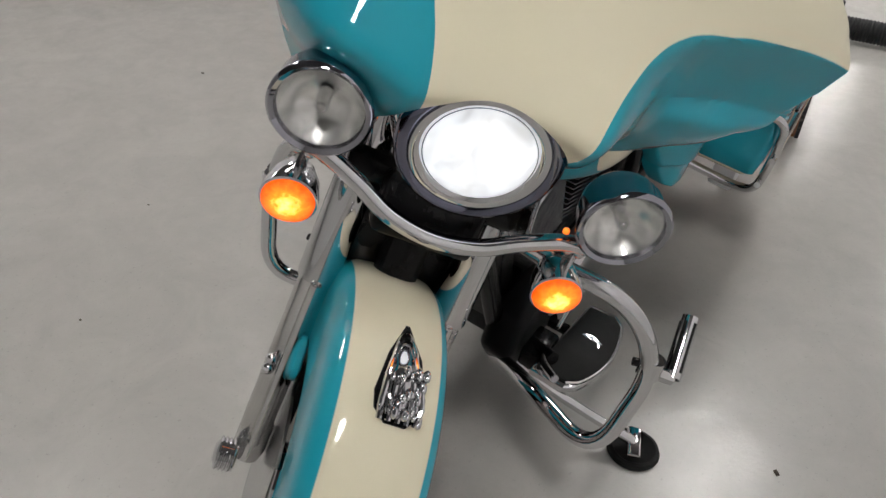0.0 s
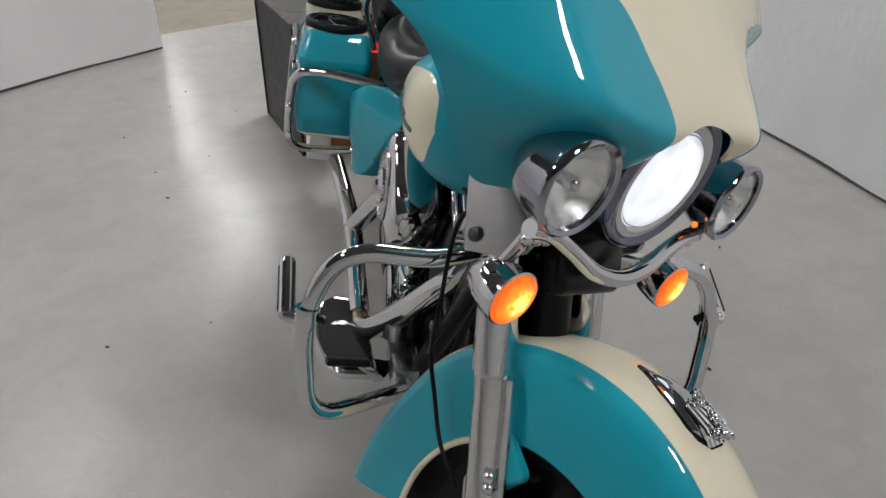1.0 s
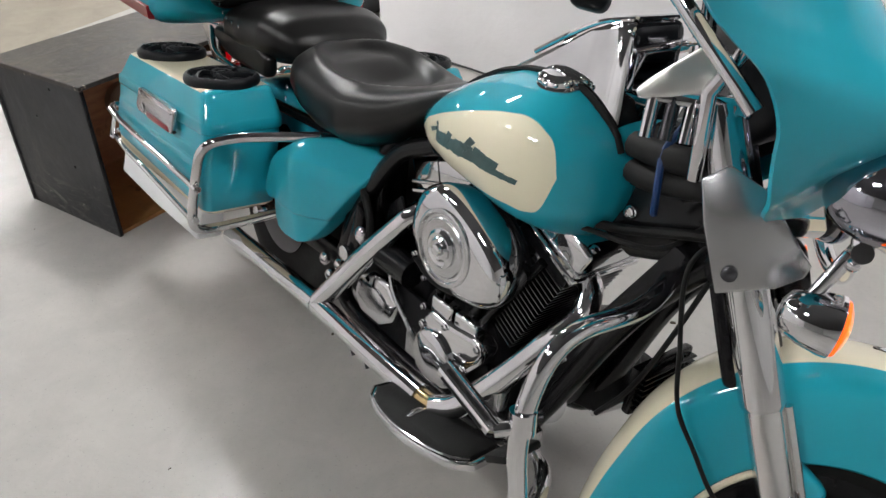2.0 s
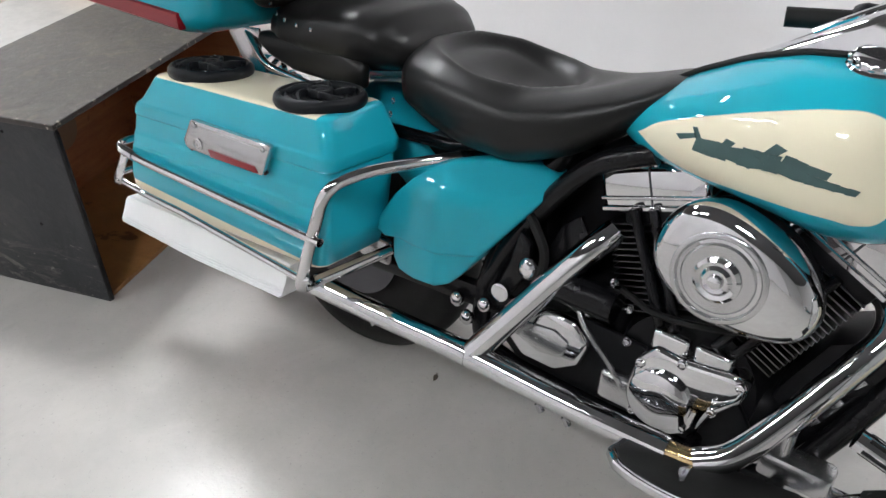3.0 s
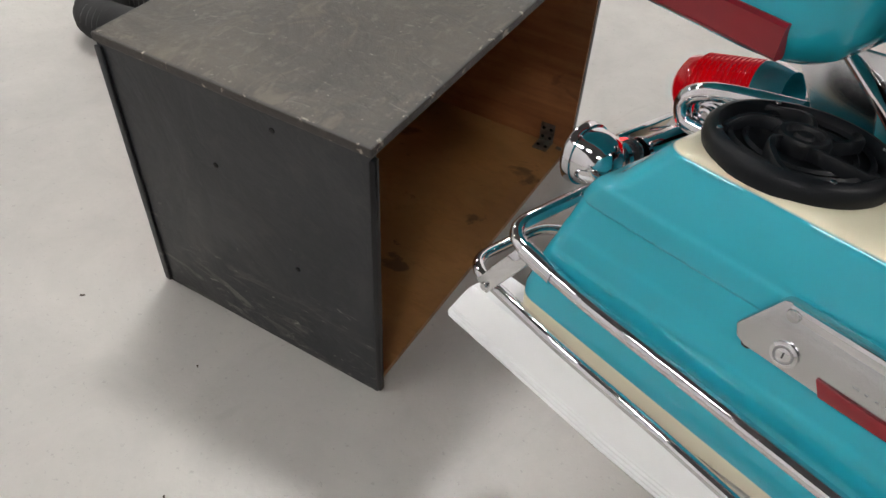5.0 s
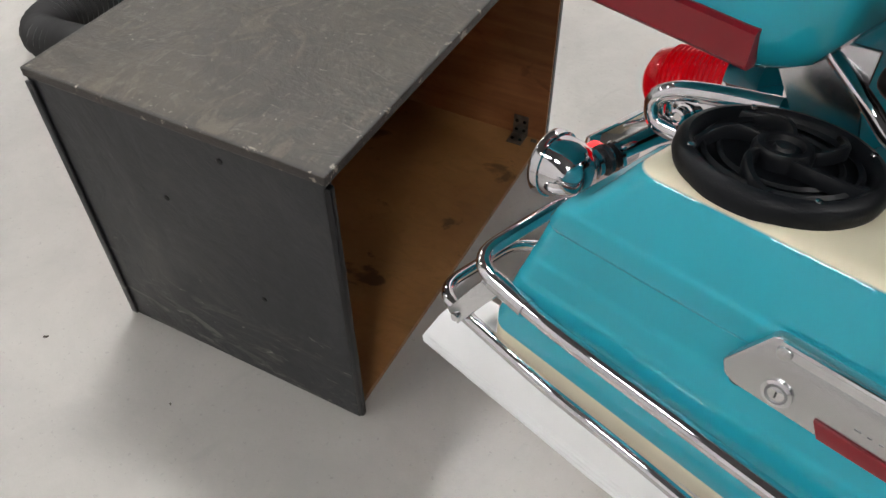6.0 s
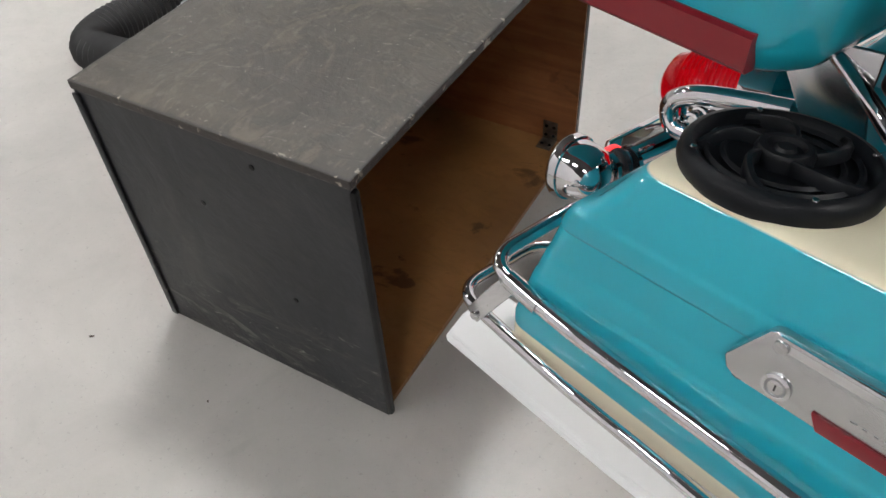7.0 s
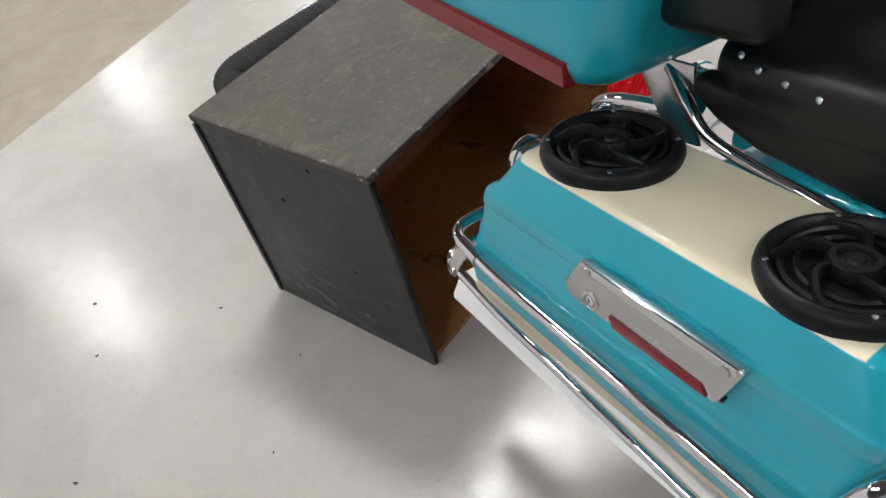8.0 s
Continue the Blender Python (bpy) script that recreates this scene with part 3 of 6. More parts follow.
    part("edge_strip", block((0.014, 0.012, BH - BT - 0.01), (0.0015, 0.006, (BH - BT) / 2), 0.003), M_BLACK, e, "dark worn edge strip")
    part("edge_strip", block((0.014, 0.006, BH - BT - 0.01), (BW - 0.008, -0.003, (BH - BT) / 2), 0.002), M_FELT, e, "dark worn edge strip")
    return e


wooden_box()


def flexible_hose():
    """Corrugated hose from the port of the box, lying along the floor."""
    r = 0.062
    a = BOXM @ Vector((BW + 0.004, PORT_V, PORT_Z))
    b = a + BU * 0.22 + Vector((0, 0, -0.05))
    path = smooth_path([a, b, (-1.84, -0.15, 0.12), (-2.03, -0.185, 0.075), (-2.165, -0.225, 0.07), (-2.235, -0.165, 0.07), (-2.27, -0.03, 0.07), (-2.32, 0.25, 0.07), (-2.36, 0.65, 0.07), (-2.29, 1.2, 0.07), (-2.25, 1.5, 0.07), (-2.34, 1.8, 0.07), (-2.6, 2.4, 0.07)], 40)
    fine, radii, run = [path[0]], [r], 0
    for p, q in zip(path, path[1:]):
        run += (q - p).length
        fine.append(q)
        radii.append(r - 0.0045 + 0.0045 * math.sin(run / 0.018 * 2 * math.pi))
    # resample evenly so that each ring of the hose shows
    d = np.concatenate([[0], np.cumsum([(q - p).length for p, q in zip(fine, fine[1:])])])
    s = np.arange(0, d[-1], 0.0045)
    P = np.array([list(p) for p in fine])
    even = [Vector([np.interp(v, d, P[:, i]) for i in range(3)]) for v in s]
    rad = [r - 0.004 + 0.004 * math.sin(v / 0.018 * 2 * math.pi) for v in s]
    e = new("flexible_hose")
    tagged(e, label="black corrugated plastic hose lying on the floor behind the box", category="hose")
    part("tube", tube(even, r, 20, rad), plain("hose_plastic", (0.028, 0.028, 0.029), 0.55, var=0.2, spec=0.3), e)
    part("cuff", lathe([(-0.02, 0.066), (0.05, 0.067), (0.052, 0.060), (-0.02, 0.060)], a + BU * 0.02, BU), M_RUBBER, e)
    return e


flexible_hose()


def crumpled_sheet():
    n, m = 26, 22
    bm = bmesh.new()
    g = []
    for i in range(n + 1):
        row = []
        for j in range(m + 1):
            x, y = (i / n - 0.5) * 0.44, (j / m - 0.5) * 0.40
            h = 0.05 + 0.05 * noise.noise((x * 9, y * 9, 3)) + 0.03 * noise.noise((x * 26, y * 26, 5))
            h *= max(0.06, 1 - (2 * x / 0.44) ** 4) * max(0.06, 1 - (2 * y / 0.40) ** 4)
            row.append(bm.verts.new((x + 0.02 * noise.noise((x * 9, y * 9, 9)), y, max(0.003, h))))
        g.append(row)
    for i in range(n):
        for j in range(m):
            bm.faces.new((g[i][j], g[i + 1][j], g[i + 1][j + 1], g[i][j + 1]))
    bmesh.ops.solidify(bm, geom=bm.faces[:], thickness=0.002)
    ob = part("plastic_sheet", bm, M_SHEETCLEAR, smooth=False)
    ob.matrix_world = pose(-2.33, 0.20, 0.003, 0, 0, 25)
    return tagged(ob, label="crumpled clear plastic sheet lying on the floor", category="plastic sheet")


crumpled_sheet()


def pallet_board(x, y, rz, size, label):
    ob = part("timber_board", block(size, (0, 0, size[2] / 2), 0.006), M_YELLOW)
    ob.matrix_world = pose(x, y, 0, 0, 0, rz)
    return tagged(ob, label=label, category="board")


pallet_board(-3.9, 2.1, 20, (0.5, 1.4, 0.55), "yellow pine crate standing on the concrete")


def debris(x, y, s, seed):
    rnd = random.Random(seed)
    pts = []
    n = 9
    for k in range(n):
        a = 2 * math.pi * k / n
        r = s * rnd.uniform(0.35, 1.0)
        pts.append((r * math.cos(a), 0.5 * r * math.sin(a)))
    bm = loft([[(px, py, 0.0) for px, py in pts], [(px * 0.8, py * 0.8, s * 0.25) for px, py in pts]])
    ob = part("floor_debris", bm, M_DEBRIS, smooth=False)
    ob.matrix_world = pose(x, y, 0, 0, 0, rnd.uniform(0, 360))
    return tagged(ob, label="small dark crumb of dirt on the floor", category="debris", group="crumbs on the floor")


M_DEBRIS = plain("dirt_crumb", (0.06, 0.045, 0.03), 0.8, var=0.4, scale=60)
for k, (x, y, s) in enumerate(((-0.383, -0.868, 0.014), (0.527, -0.903, 0.012), (-1.256, -0.674, 0.007), (0.256, -0.033, 0.017), (-0.953, -0.58, 0.006), (0.0, -1.4, 0.009),
                               (-1.0, -1.15, 0.010), (-0.62, -0.95, 0.008), (0.02, -1.9, 0.012), (-1.55, -0.95, 0.012), (0.86, 0.78, 0.016), (1.4, -0.95, 0.008), (0.25, 1.1, 0.010),
                               (0.9, -1.25, 0.007), (-0.75, -0.75, 0.006), (-1.35, -1.0, 0.009), (0.45, -0.62, 0.006))):
    debris(x, y, s, k + 3)

# ---- the motorcycle: x ahead, y to its left, z up, leaning on its stand ----
LEAN, STEER_DEG = 9.35, 34.5
bike = new("motorcycle")
bike.matrix_world = pose(0, 0, 0, -LEAN, 0, 0)
tagged(bike, label="teal and cream touring motorcycle with chrome, leaning on its side stand", category="motorcycle")
AXIS_FOOT, RAKE = Vector((1.767, 0, 0)), radians(26)
AXIS = Vector((-math.sin(RAKE), 0, math.cos(RAKE)))
STEER = Matrix.Translation(AXIS_FOOT) @ Matrix.Rotation(radians(STEER_DEG), 4, AXIS) @ Matrix.Translation(-AXIS_FOOT)
BAG_PITCH = radians(4)


def bolt(c, axis, r=0.009, parent=None, material=None, h=0.006):
    part("bolt", lathe([(-0.004, r * 1.25), (0, r * 1.25), (0.001, r), (h, r), (h + 0.001, r * 0.7), (h - 0.002, r * 0.55), (h - 0.002, 0.0)], c, axis, 12), material or M_CHROME, parent or bike)


# -- rear wheel, fender, swing arm --
def wheel(parent, cx, R, half, basis=None, metal=None, name="wheel"):
    c = (cx, 0, R)
    prof = [(-half * 0.72, R - 0.115), (-half * 0.98, R - 0.085), (-half, R - 0.055), (-half * 0.86, R - 0.022), (-half * 0.55, R - 0.005), (-half * 0.2, R),
            (half * 0.2, R), (half * 0.55, R - 0.005), (half * 0.86, R - 0.022), (half, R - 0.055), (half * 0.98, R - 0.085), (half * 0.72, R - 0.115)]
    hub = part(name, lathe([(-0.07, 0.02), (-0.065, 0.045), (-0.03, 0.05), (0.03, 0.05), (0.065, 0.045), (0.07, 0.02)], c, (0, 1, 0), 32), M_CHROME, parent, "chrome hub", basis=basis)
    part("tyre", lathe(prof, c, (0, 1, 0), 64), M_RUBBER, hub, "black tyre with fine tread")
    ro = R - 0.105
    part("rim", lathe([(-0.046, ro - 0.03), (-0.048, ro + 0.012), (-0.040, ro + 0.012), (-0.03, ro - 0.012), (0.03, ro - 0.012), (0.040, ro + 0.012), (0.048, ro + 0.012), (0.046, ro - 0.03)], c, (0, 1, 0), 64), metal or M_STEEL, hub, "dark rim" if metal else "polished rim")
    for k in range(10):
        a = 2 * math.pi * k / 10
        d = Vector((math.cos(a), 0, math.sin(a)))
        s = Vector((-math.sin(a), 0, math.cos(a)))
        p0, p1 = Vector(c) + d * 0.04, Vector(c) + d * (ro - 0.01)
        part("spoke", tube([p0, (p0 + p1) / 2 + s * 0.006, p1], 0.011, 8, [0.013, 0.009, 0.012]), metal or M_STEEL, hub)
    return hub


rear = wheel(bike, 0.0, 0.315, 0.066, name="rear_wheel", metal=M_BLACK)
part("pulley", lathe([(-0.02, 0.115), (-0.02, 0.125), (0.012, 0.125), (0.012, 0.115), (0.0, 0.03)], (0, 0.085, 0.315), (0, 1, 0), 40), M_DARKCHROME, rear)
part("brake_disc", lathe([(0.0, 0.07), (0.0, 0.145), (0.005, 0.145), (0.005, 0.07)], (0, -0.082, 0.315), (0, 1, 0), 48), M_DARKCHROME, rear)


def fender_shell(cx, cz, R, half, a0, a1, depth, n=64, lip=0.004):
    """A mudguard over a wheel; R and depth may be functions of the angle in degrees."""
    if callable(R):
        rings = []
        for i in range(n + 1):
            d = a0 + (a1 - a0) * i / n
            a, r, k = radians(d), R(d), depth(d)
            sec = [(-half, -k), (-half * 1.02, -k * 0.6), (-half * 1.01, -0.055), (-half * 0.97, -0.030), (-half * 0.86, -0.013), (-half * 0.66, -0.004), (-half * 0.35, 0.0), (0, 0.002)]
            sec = sec + [(-y, q) for y, q in sec[-2::-1]]
            inner = [(y * (1 - lip / half), q - lip) for y, q in sec[::-1]]
            rings.append([(cx + (r + q) * math.cos(a), y, cz + (r + q) * math.sin(a)) for y, q in sec + inner])
        return loft(rings)
    sec = [(-half, -depth), (-half * 1.02, -depth * 0.55), (-half, -0.045), (-half * 0.94, -0.022), (-half * 0.80, -0.008), (-half * 0.5, -0.001), (0, 0.002)]
    sec = sec + [(-y, d) for y, d in sec[-2::-1]]
    inner = [(y * (1 - lip / half), d - lip) for y, d in sec[::-1]]
    loop = sec + inner
    rings = []
    for i in range(n + 1):
        a = radians(a0 + (a1 - a0) * i / n)
        rings.append([(cx + (R + d) * math.cos(a), y, cz + (R + d) * math.sin(a)) for y, d in loop])
    return loft(rings)


part("rear_fender", fender_shell(0.02, 0.315, 0.385, 0.126, 28, 178, 0.10), M_TEAL, bike, "teal rear fender")
for s in (-1, 1):
    part("swing_arm", block((0.52, 0.035, 0.055), (0.24, s * 0.115, 0.335), 0.01, turn=Matrix.Rotation(radians(-4), 4, "Y")), M_BLACK, bike)
    part("shock_absorber", tube([(0.02, s * 0.14, 0.36), (0.13, s * 0.14, 0.60)], 0.026), M_BLACK, bike)
    part("axle_cover", lathe([(0, 0.028), (0.02, 0.026), (0.03, 0.018), (0.032, 0.0)], (0, s * 0.135, 0.315), (0, s, 0), 20), M_CHROME, bike)

# -- frame --
part("backbone", tube([(0.62, 0, 0.80), (1.0, 0, 0.83), (1.24, 0, 0.86)], 0.032), M_BLACK, bike)
part("steering_neck", tube([AXIS_FOOT + AXIS * 0.70, AXIS_FOOT + AXIS * 1.06], 0.038), M_BLACK, bike, "black steering neck")
part("neck_cover", plate([(1.15, 0.84), (1.16, 0.92), (1.185, 0.965), (1.24, 0.965), (1.30, 0.90), (1.32, 0.85)], -0.05, 0.05, 0.012), M_BLACK, bike, "black steering neck cover")
part("neck_gusset", plate([(1.12, 0.75), (1.165, 0.80), (1.18, 0.86), (1.24, 0.90), (1.36, 0.86), (1.40, 0.79), (1.30, 0.755), (1.20, 0.72)], -0.055, 0.055, 0.012), M_BLACK, bike, "black frame gusset at the steering neck")
bolt((1.187, -0.058, 0.803), (0, -1, 0), 0.010)
for s in (-1, 1):
    part("down_tube", tube(smooth_path([(1.36, s * 0.03, 0.80), (1.24, s * 0.06, 0.62), (1.13, s * 0.10, 0.36), (1.05, s * 0.115, 0.235), (0.85, s * 0.12, 0.215), (0.50, s * 0.12, 0.22), (0.42, s * 0.12, 0.30), (0.46, s * 0.11, 0.55), (0.58, s * 0.06, 0.78)], 8), 0.0215), M_BLACK, bike, "black frame tube")
    part("seat_rail", tube([(0.60, s * 0.07, 0.74), (0.30, s * 0.12, 0.66), (-0.10, s * 0.13, 0.64)], 0.014), M_BLACK, bike)
part("oil_tank", block((0.20, 0.22, 0.24), (0.43, 0, 0.56), 0.03, 3), M_BLACK, bike, "black oil tank")
part("battery_box", block((0.20, 0.20, 0.22), (0.24, 0, 0.54), 0.02), M_PLASTIC, bike)
# added black plate that blocks the sight of the floor between the tubes
part("tube_gap_filler", plate([(1.335, 0.79), (1.225, 0.60), (1.115, 0.36), (1.06, 0.25), (1.035, 0.26), (1.085, 0.37), (1.19, 0.61), (1.30, 0.80)], -0.085, 0.085, 0.006), M_BLACK, bike, "black filler plate between the frame tubes")
# added black block for unresolved small parts; hides the floor behind
part("front_gap_filler", plate([(1.00, 0.26), (1.02, 0.40), (1.075, 0.52), (1.13, 0.55), (1.16, 0.50), (1.12, 0.38), (1.08, 0.27)], -0.075, 0.075, 0.01), M_ENGINE, bike, "black block filling the gap behind the down tubes")
for k, (x, z) in enumerate(((1.105, 0.485), (1.085, 0.435), (1.062, 0.385))):
    part("mount_bracket", block((0.045, 0.014, 0.026), (x + 0.02, -0.083 - 0.004 * k, z), 0.004, 2, Matrix.Rotation(radians(35), 4, "Y")), M_STEEL, bike, "small steel bracket")
part("regulator", block((0.02, 0.16, 0.10), (1.29, 0, 0.50), 0.006), M_BLACK, bike)
for k in range(7):
    part("cooling_fin", block((0.016, 0.15, 0.004), (1.305, 0, 0.465 + k * 0.012), 0.001), M_BLACK, bike)

# added plate: fills the gap with black so no pale background shows through
part("seat_gap_filler", plate([(0.43, 0.66), (0.56, 0.70), (0.66, 0.775), (0.80, 0.79), (0.98, 0.76), (0.90, 0.56), (0.80, 0.44), (0.60, 0.40), (0.46, 0.38), (0.41, 0.50)], -0.03, 0.03, 0.01), M_ENGINE, bike, "black filler panel between seat and engine")
part("side_rail", tube(smooth_path([(0.72, -0.105, 0.765), (0.62, -0.118, 0.715), (0.54, -0.122, 0.62), (0.47, -0.122, 0.50), (0.42, -0.122, 0.38)], 6), 0.021, 14), M_BLACK, bike, "black frame rail")
part("belt_cover", plate([(0.50, 0.41), (0.535, 0.48), (0.56, 0.56), (0.60, 0.60), (0.63, 0.55), (0.60, 0.46), (0.56, 0.41)], -0.10, -0.085, 0.006), M_BLACK, bike)
# -- engine: a V of two cylinders --
part("crankcase", join(lathe([(-0.105, 0.10), (-0.10, 0.135), (-0.05, 0.15), (0.05, 0.15), (0.10, 0.135), (0.105, 0.10)], (0.865, 0, 0.35), (0, 1, 0), 40),
                       block((0.34, 0.19, 0.16), (0.87, 0, 0.30), 0.03, 3)), M_ENGINE, bike, "black wrinkle-finished crankcase")
# added plate, keeps it black between pipe and engine by covering the floor
part("low_gap_filler", plate([(0.40, 0.43), (0.44, 0.30), (0.52, 0.235), (0.98, 0.225), (1.02, 0.30), (0.96, 0.38), (0.62, 0.40), (0.50, 0.46)], -0.118, -0.104, 0.004), M_ENGINE, bike, "black filler panel low beside the engine")
part("gearbox", block((0.30, 0.20, 0.22), (0.58, 0, 0.36), 0.035, 3), M_ENGINE, bike, "black gearbox casing")
part("primary_cover", plate([(0.46, 0.30), (0.50, 0.42), (0.62, 0.45), (0.86, 0.46), (0.96, 0.42), (0.98, 0.32), (0.92, 0.25), (0.6, 0.23)], 0.10, 0.18, 0.02, 3), M_CHROME, bike, "chrome primary cover")


def cylinder(base, top, lng, shift):
    b, t = Vector(base), Vector(top)
    ax = (t - b).normalized()
    turn = Vector((0, 0, 1)).rotation_difference(ax).to_matrix().to_4x4()
    barrel = part("cylinder", tube([b, t - ax * 0.03], 0.058, 24), M_ENGINE, bike, "black finned cylinder")
    along = turn @ Vector((shift, 0, 0))
    L = (t - b).length
    k, d = 0, 0.13
    while d < L - 0.055:
        part("fin", block((lng - 0.012, 0.190, 0.0035), b + ax * d + along, 0.0012, 1, turn), M_FIN, barrel)
        k += 1
        d += 0.0125
    part("head", block((0.155, 0.185, 0.05), t - ax * 0.045, 0.012, 2, turn), M_ENGINE, barrel)
    rk = part("rocker_cover", block((lng, 0.185, 0.078), t + ax * 0.004 + along, 0.010, 3, turn), M_CHROME, bike, "polished rocker cover")
    part("cover_joint", block((lng + 0.006, 0.191, 0.008), t - ax * 0.012 + along, 0.002, 1, turn), M_STEEL, rk)
    part("cover_lip", block((lng + 0.008, 0.193, 0.012), t - ax * 0.032 + along, 0.003, 1, turn), M_CHROME, rk)
    part("cover_seam", block((0.004, 0.188, 0.080), t + ax * 0.004 + along * 1.5, 0.001, 1, turn), M_DARKCHROME, rk)
    for sx in (-1, 0, 1):
        for sy in (-1, 1):
            c = t + ax * 0.042 + along + (turn @ Vector((sx * lng * 0.40, sy * 0.074, 0)))
            part("bolt", lathe([(0, 0.009), (0.006, 0.009), (0.008, 0.005)], c, ax, 10), M_CHROME, rk)
    return ax


M_FIN = plain("fin_edges", (0.13, 0.13, 0.135), 0.3, 1.0, var=0.3, scale=40)
cylinder((0.852, 0, 0.345), (0.738, 0, 0.694), 0.205, -0.012)
cylinder((0.878, 0, 0.345), (1.065, 0, 0.705), 0.165, 0.0)
# pushrod tubes and lifter blocks on the right
for a, b in (((0.84, -0.118, 0.44), (0.735, -0.10, 0.66)), ((0.815, -0.122, 0.43), (0.70, -0.10, 0.65)), ((0.90, -0.118, 0.44), (1.02, -0.10, 0.66)), ((0.93, -0.122, 0.43), (1.055, -0.10, 0.65))):
    part("pushrod_tube", tube([a, (Vector(a) + Vector(b)) / 2, b], 0.0105, 12), M_BLACK, bike, "black pushrod tube")
for x in (0.835, 0.915):
    part("lifter_block", block((0.07, 0.045, 0.045), (x, -0.122, 0.435), 0.008, 3), M_CHROME, bike, "chrome lifter block")
# gear cover: a rounded plate with a dome and screws
cov = part("gear_cover", plate([(0.775, 0.33), (0.785, 0.39), (0.815, 0.43), (0.86, 0.425), (0.91, 0.43), (0.965, 0.44), (0.99, 0.42), (0.985, 0.385), (0.94, 0.33), (0.925, 0.285), (0.88, 0.25), (0.82, 0.25), (0.785, 0.28)], -0.155, -0.10, 0.014, 3), M_CHROME, bike, "polished gear-case cover")
part("timer_cover", lathe([(0, 0.062), (0.008, 0.062), (0.014, 0.056), (0.016, 0.02), (0.014, 0.0)], (0.845, -0.155, 0.325), (0, -1, 0), 36), M_CHROME, cov, "round polished timer cover")
for x, z in ((0.795, 0.38), (0.975, 0.42), (0.94, 0.345), (0.90, 0.285), (0.80, 0.275), (0.87, 0.415)):
    bolt((x, -0.154, z), (0, -1, 0), 0.008, cov)
part("oil_filter", lathe([(0, 0.036), (0.07, 0.036), (0.078, 0.03), (0.08, 0)], (1.03, -0.03, 0.30), (1, 0, 0.1), 24), M_CHROME, bike, "chrome oil filter")
part("oil_pump", block((0.08, 0.05, 0.07), (0.755, -0.115, 0.285), 0.012, 3), M_STEEL, bike)
part("gearbox_cover", plate([(0.50, 0.30), (0.52, 0.365), (0.58, 0.40), (0.65, 0.40), (0.685, 0.36), (0.67, 0.30), (0.62, 0.265), (0.54, 0.265)], -0.148, -0.10, 0.014, 3), M_CHROME, bike, "chrome gearbox side cover")
part("cover_badge", plate([(0.535, 0.315), (0.54, 0.355), (0.61, 0.365), (0.645, 0.35), (0.635, 0.31), (0.58, 0.30)], -0.154, -0.147, 0.003, 2), M_STEEL, bike)
part("starter_motor", tube([(0.60, -0.135, 0.46), (0.72, -0.135, 0.46)], 0.034), M_BLACK, bike)
for x, z in ((0.74, 0.46), (0.70, 0.50), (0.66, 0.415), (0.75, 0.39)):
    bolt((x, -0.12, z), (0, -1, 0), 0.007)
part("carburettor", join(tube([(0.88, -0.04, 0.58), (0.88, -0.15, 0.60)], 0.036), block((0.06, 0.05, 0.09), (0.88, -0.10, 0.55), 0.012)), M_ENGINE, bike, "dark carburettor")

# -- air cleaner: a tilted oval cover with a round insert --
def air_cleaner():
    tilt = radians(-17)
    cx, cz = 0.921, 0.637
    e1, e3 = Vector((math.cos(tilt), 0, math.sin(tilt))), Vector((-math.sin(tilt), 0, math.cos(tilt)))
    def oval(y, a, b, p=2.25, n=56):
        out = []
        for k in range(n):
            t = 2 * math.pi * k / n
            c, s = math.cos(t), math.sin(t)
            u = a * math.copysign(abs(c) ** (2 / p), c)
            w = b * math.copysign(abs(s) ** (2 / p), s) * (1 - 0.16 * u / a)
            out.append(Vector((cx, y, cz)) + e1 * u + e3 * w)
        return out
    body = part("air_cleaner", loft([oval(-0.120, 0.124, 0.081), oval(-0.150, 0.138, 0.093), oval(-0.178, 0.143, 0.096), oval(-0.197, 0.141, 0.094), oval(-0.208, 0.132, 0.087), oval(-0.214, 0.116, 0.074), oval(-0.217, 0.08, 0.058), oval(-0.218, 0.04, 0.03)]), M_CHROME, bike, "oval chrome air cleaner cover")
    c = Vector((cx, -0.217, cz)) - e1 * 0.018 - e3 * 0.008
    part("insert", lathe([(-0.006, 0.079), (0.003, 0.079), (0.005, 0.076), (0.005, 0.071), (0.000, 0.067), (0.000, 0.062), (0.004, 0.058), (0.004, 0.036), (0.002, 0.034)], c, (0, -1, 0), 48), M_STEEL, body, "round brushed insert")
    part("dome", lathe([(0.001, 0.040), (0.008, 0.039), (0.012, 0.033), (0.010, 0.026), (0.015, 0.020), (0.014, 0.013), (0.020, 0.011), (0.022, 0.006), (0.022, 0.0)], c, (0, -1, 0), 36), M_CHROME, body)
    part("backing_plate", loft([oval(-0.112, 0.122, 0.090), oval(-0.1195, 0.122, 0.090)]), M_BLACK, body)


air_cleaner()

# -- exhaust --
ex = part("front_header", tube(smooth_path([(1.105, -0.03, 0.632), (1.138, -0.05, 0.612), (1.148, -0.080, 0.572), (1.12, -0.115, 0.515), (1.06, -0.17, 0.405), (1.005, -0.215, 0.325), (0.955, -0.232, 0.292)], 8), 0.0255, 20), M_CHROME, bike, "chrome front header pipe")
part("header_joint", tube(smooth_path([(0.962, -0.232, 0.294), (0.93, -0.232, 0.287), (0.895, -0.231, 0.283)], 6), 0.0215, 20), M_HOT, ex, "heat-stained bronze pipe joint")
lower = part("lower_pipe", tube(smooth_path([(0.905, -0.231, 0.284), (0.70, -0.227, 0.272), (0.459, -0.224, 0.270), (0.20, -0.245, 0.275), (0.05, -0.262, 0.285)], 8), 0.0265, 20), M_CHROME, bike, "long chrome exhaust pipe")
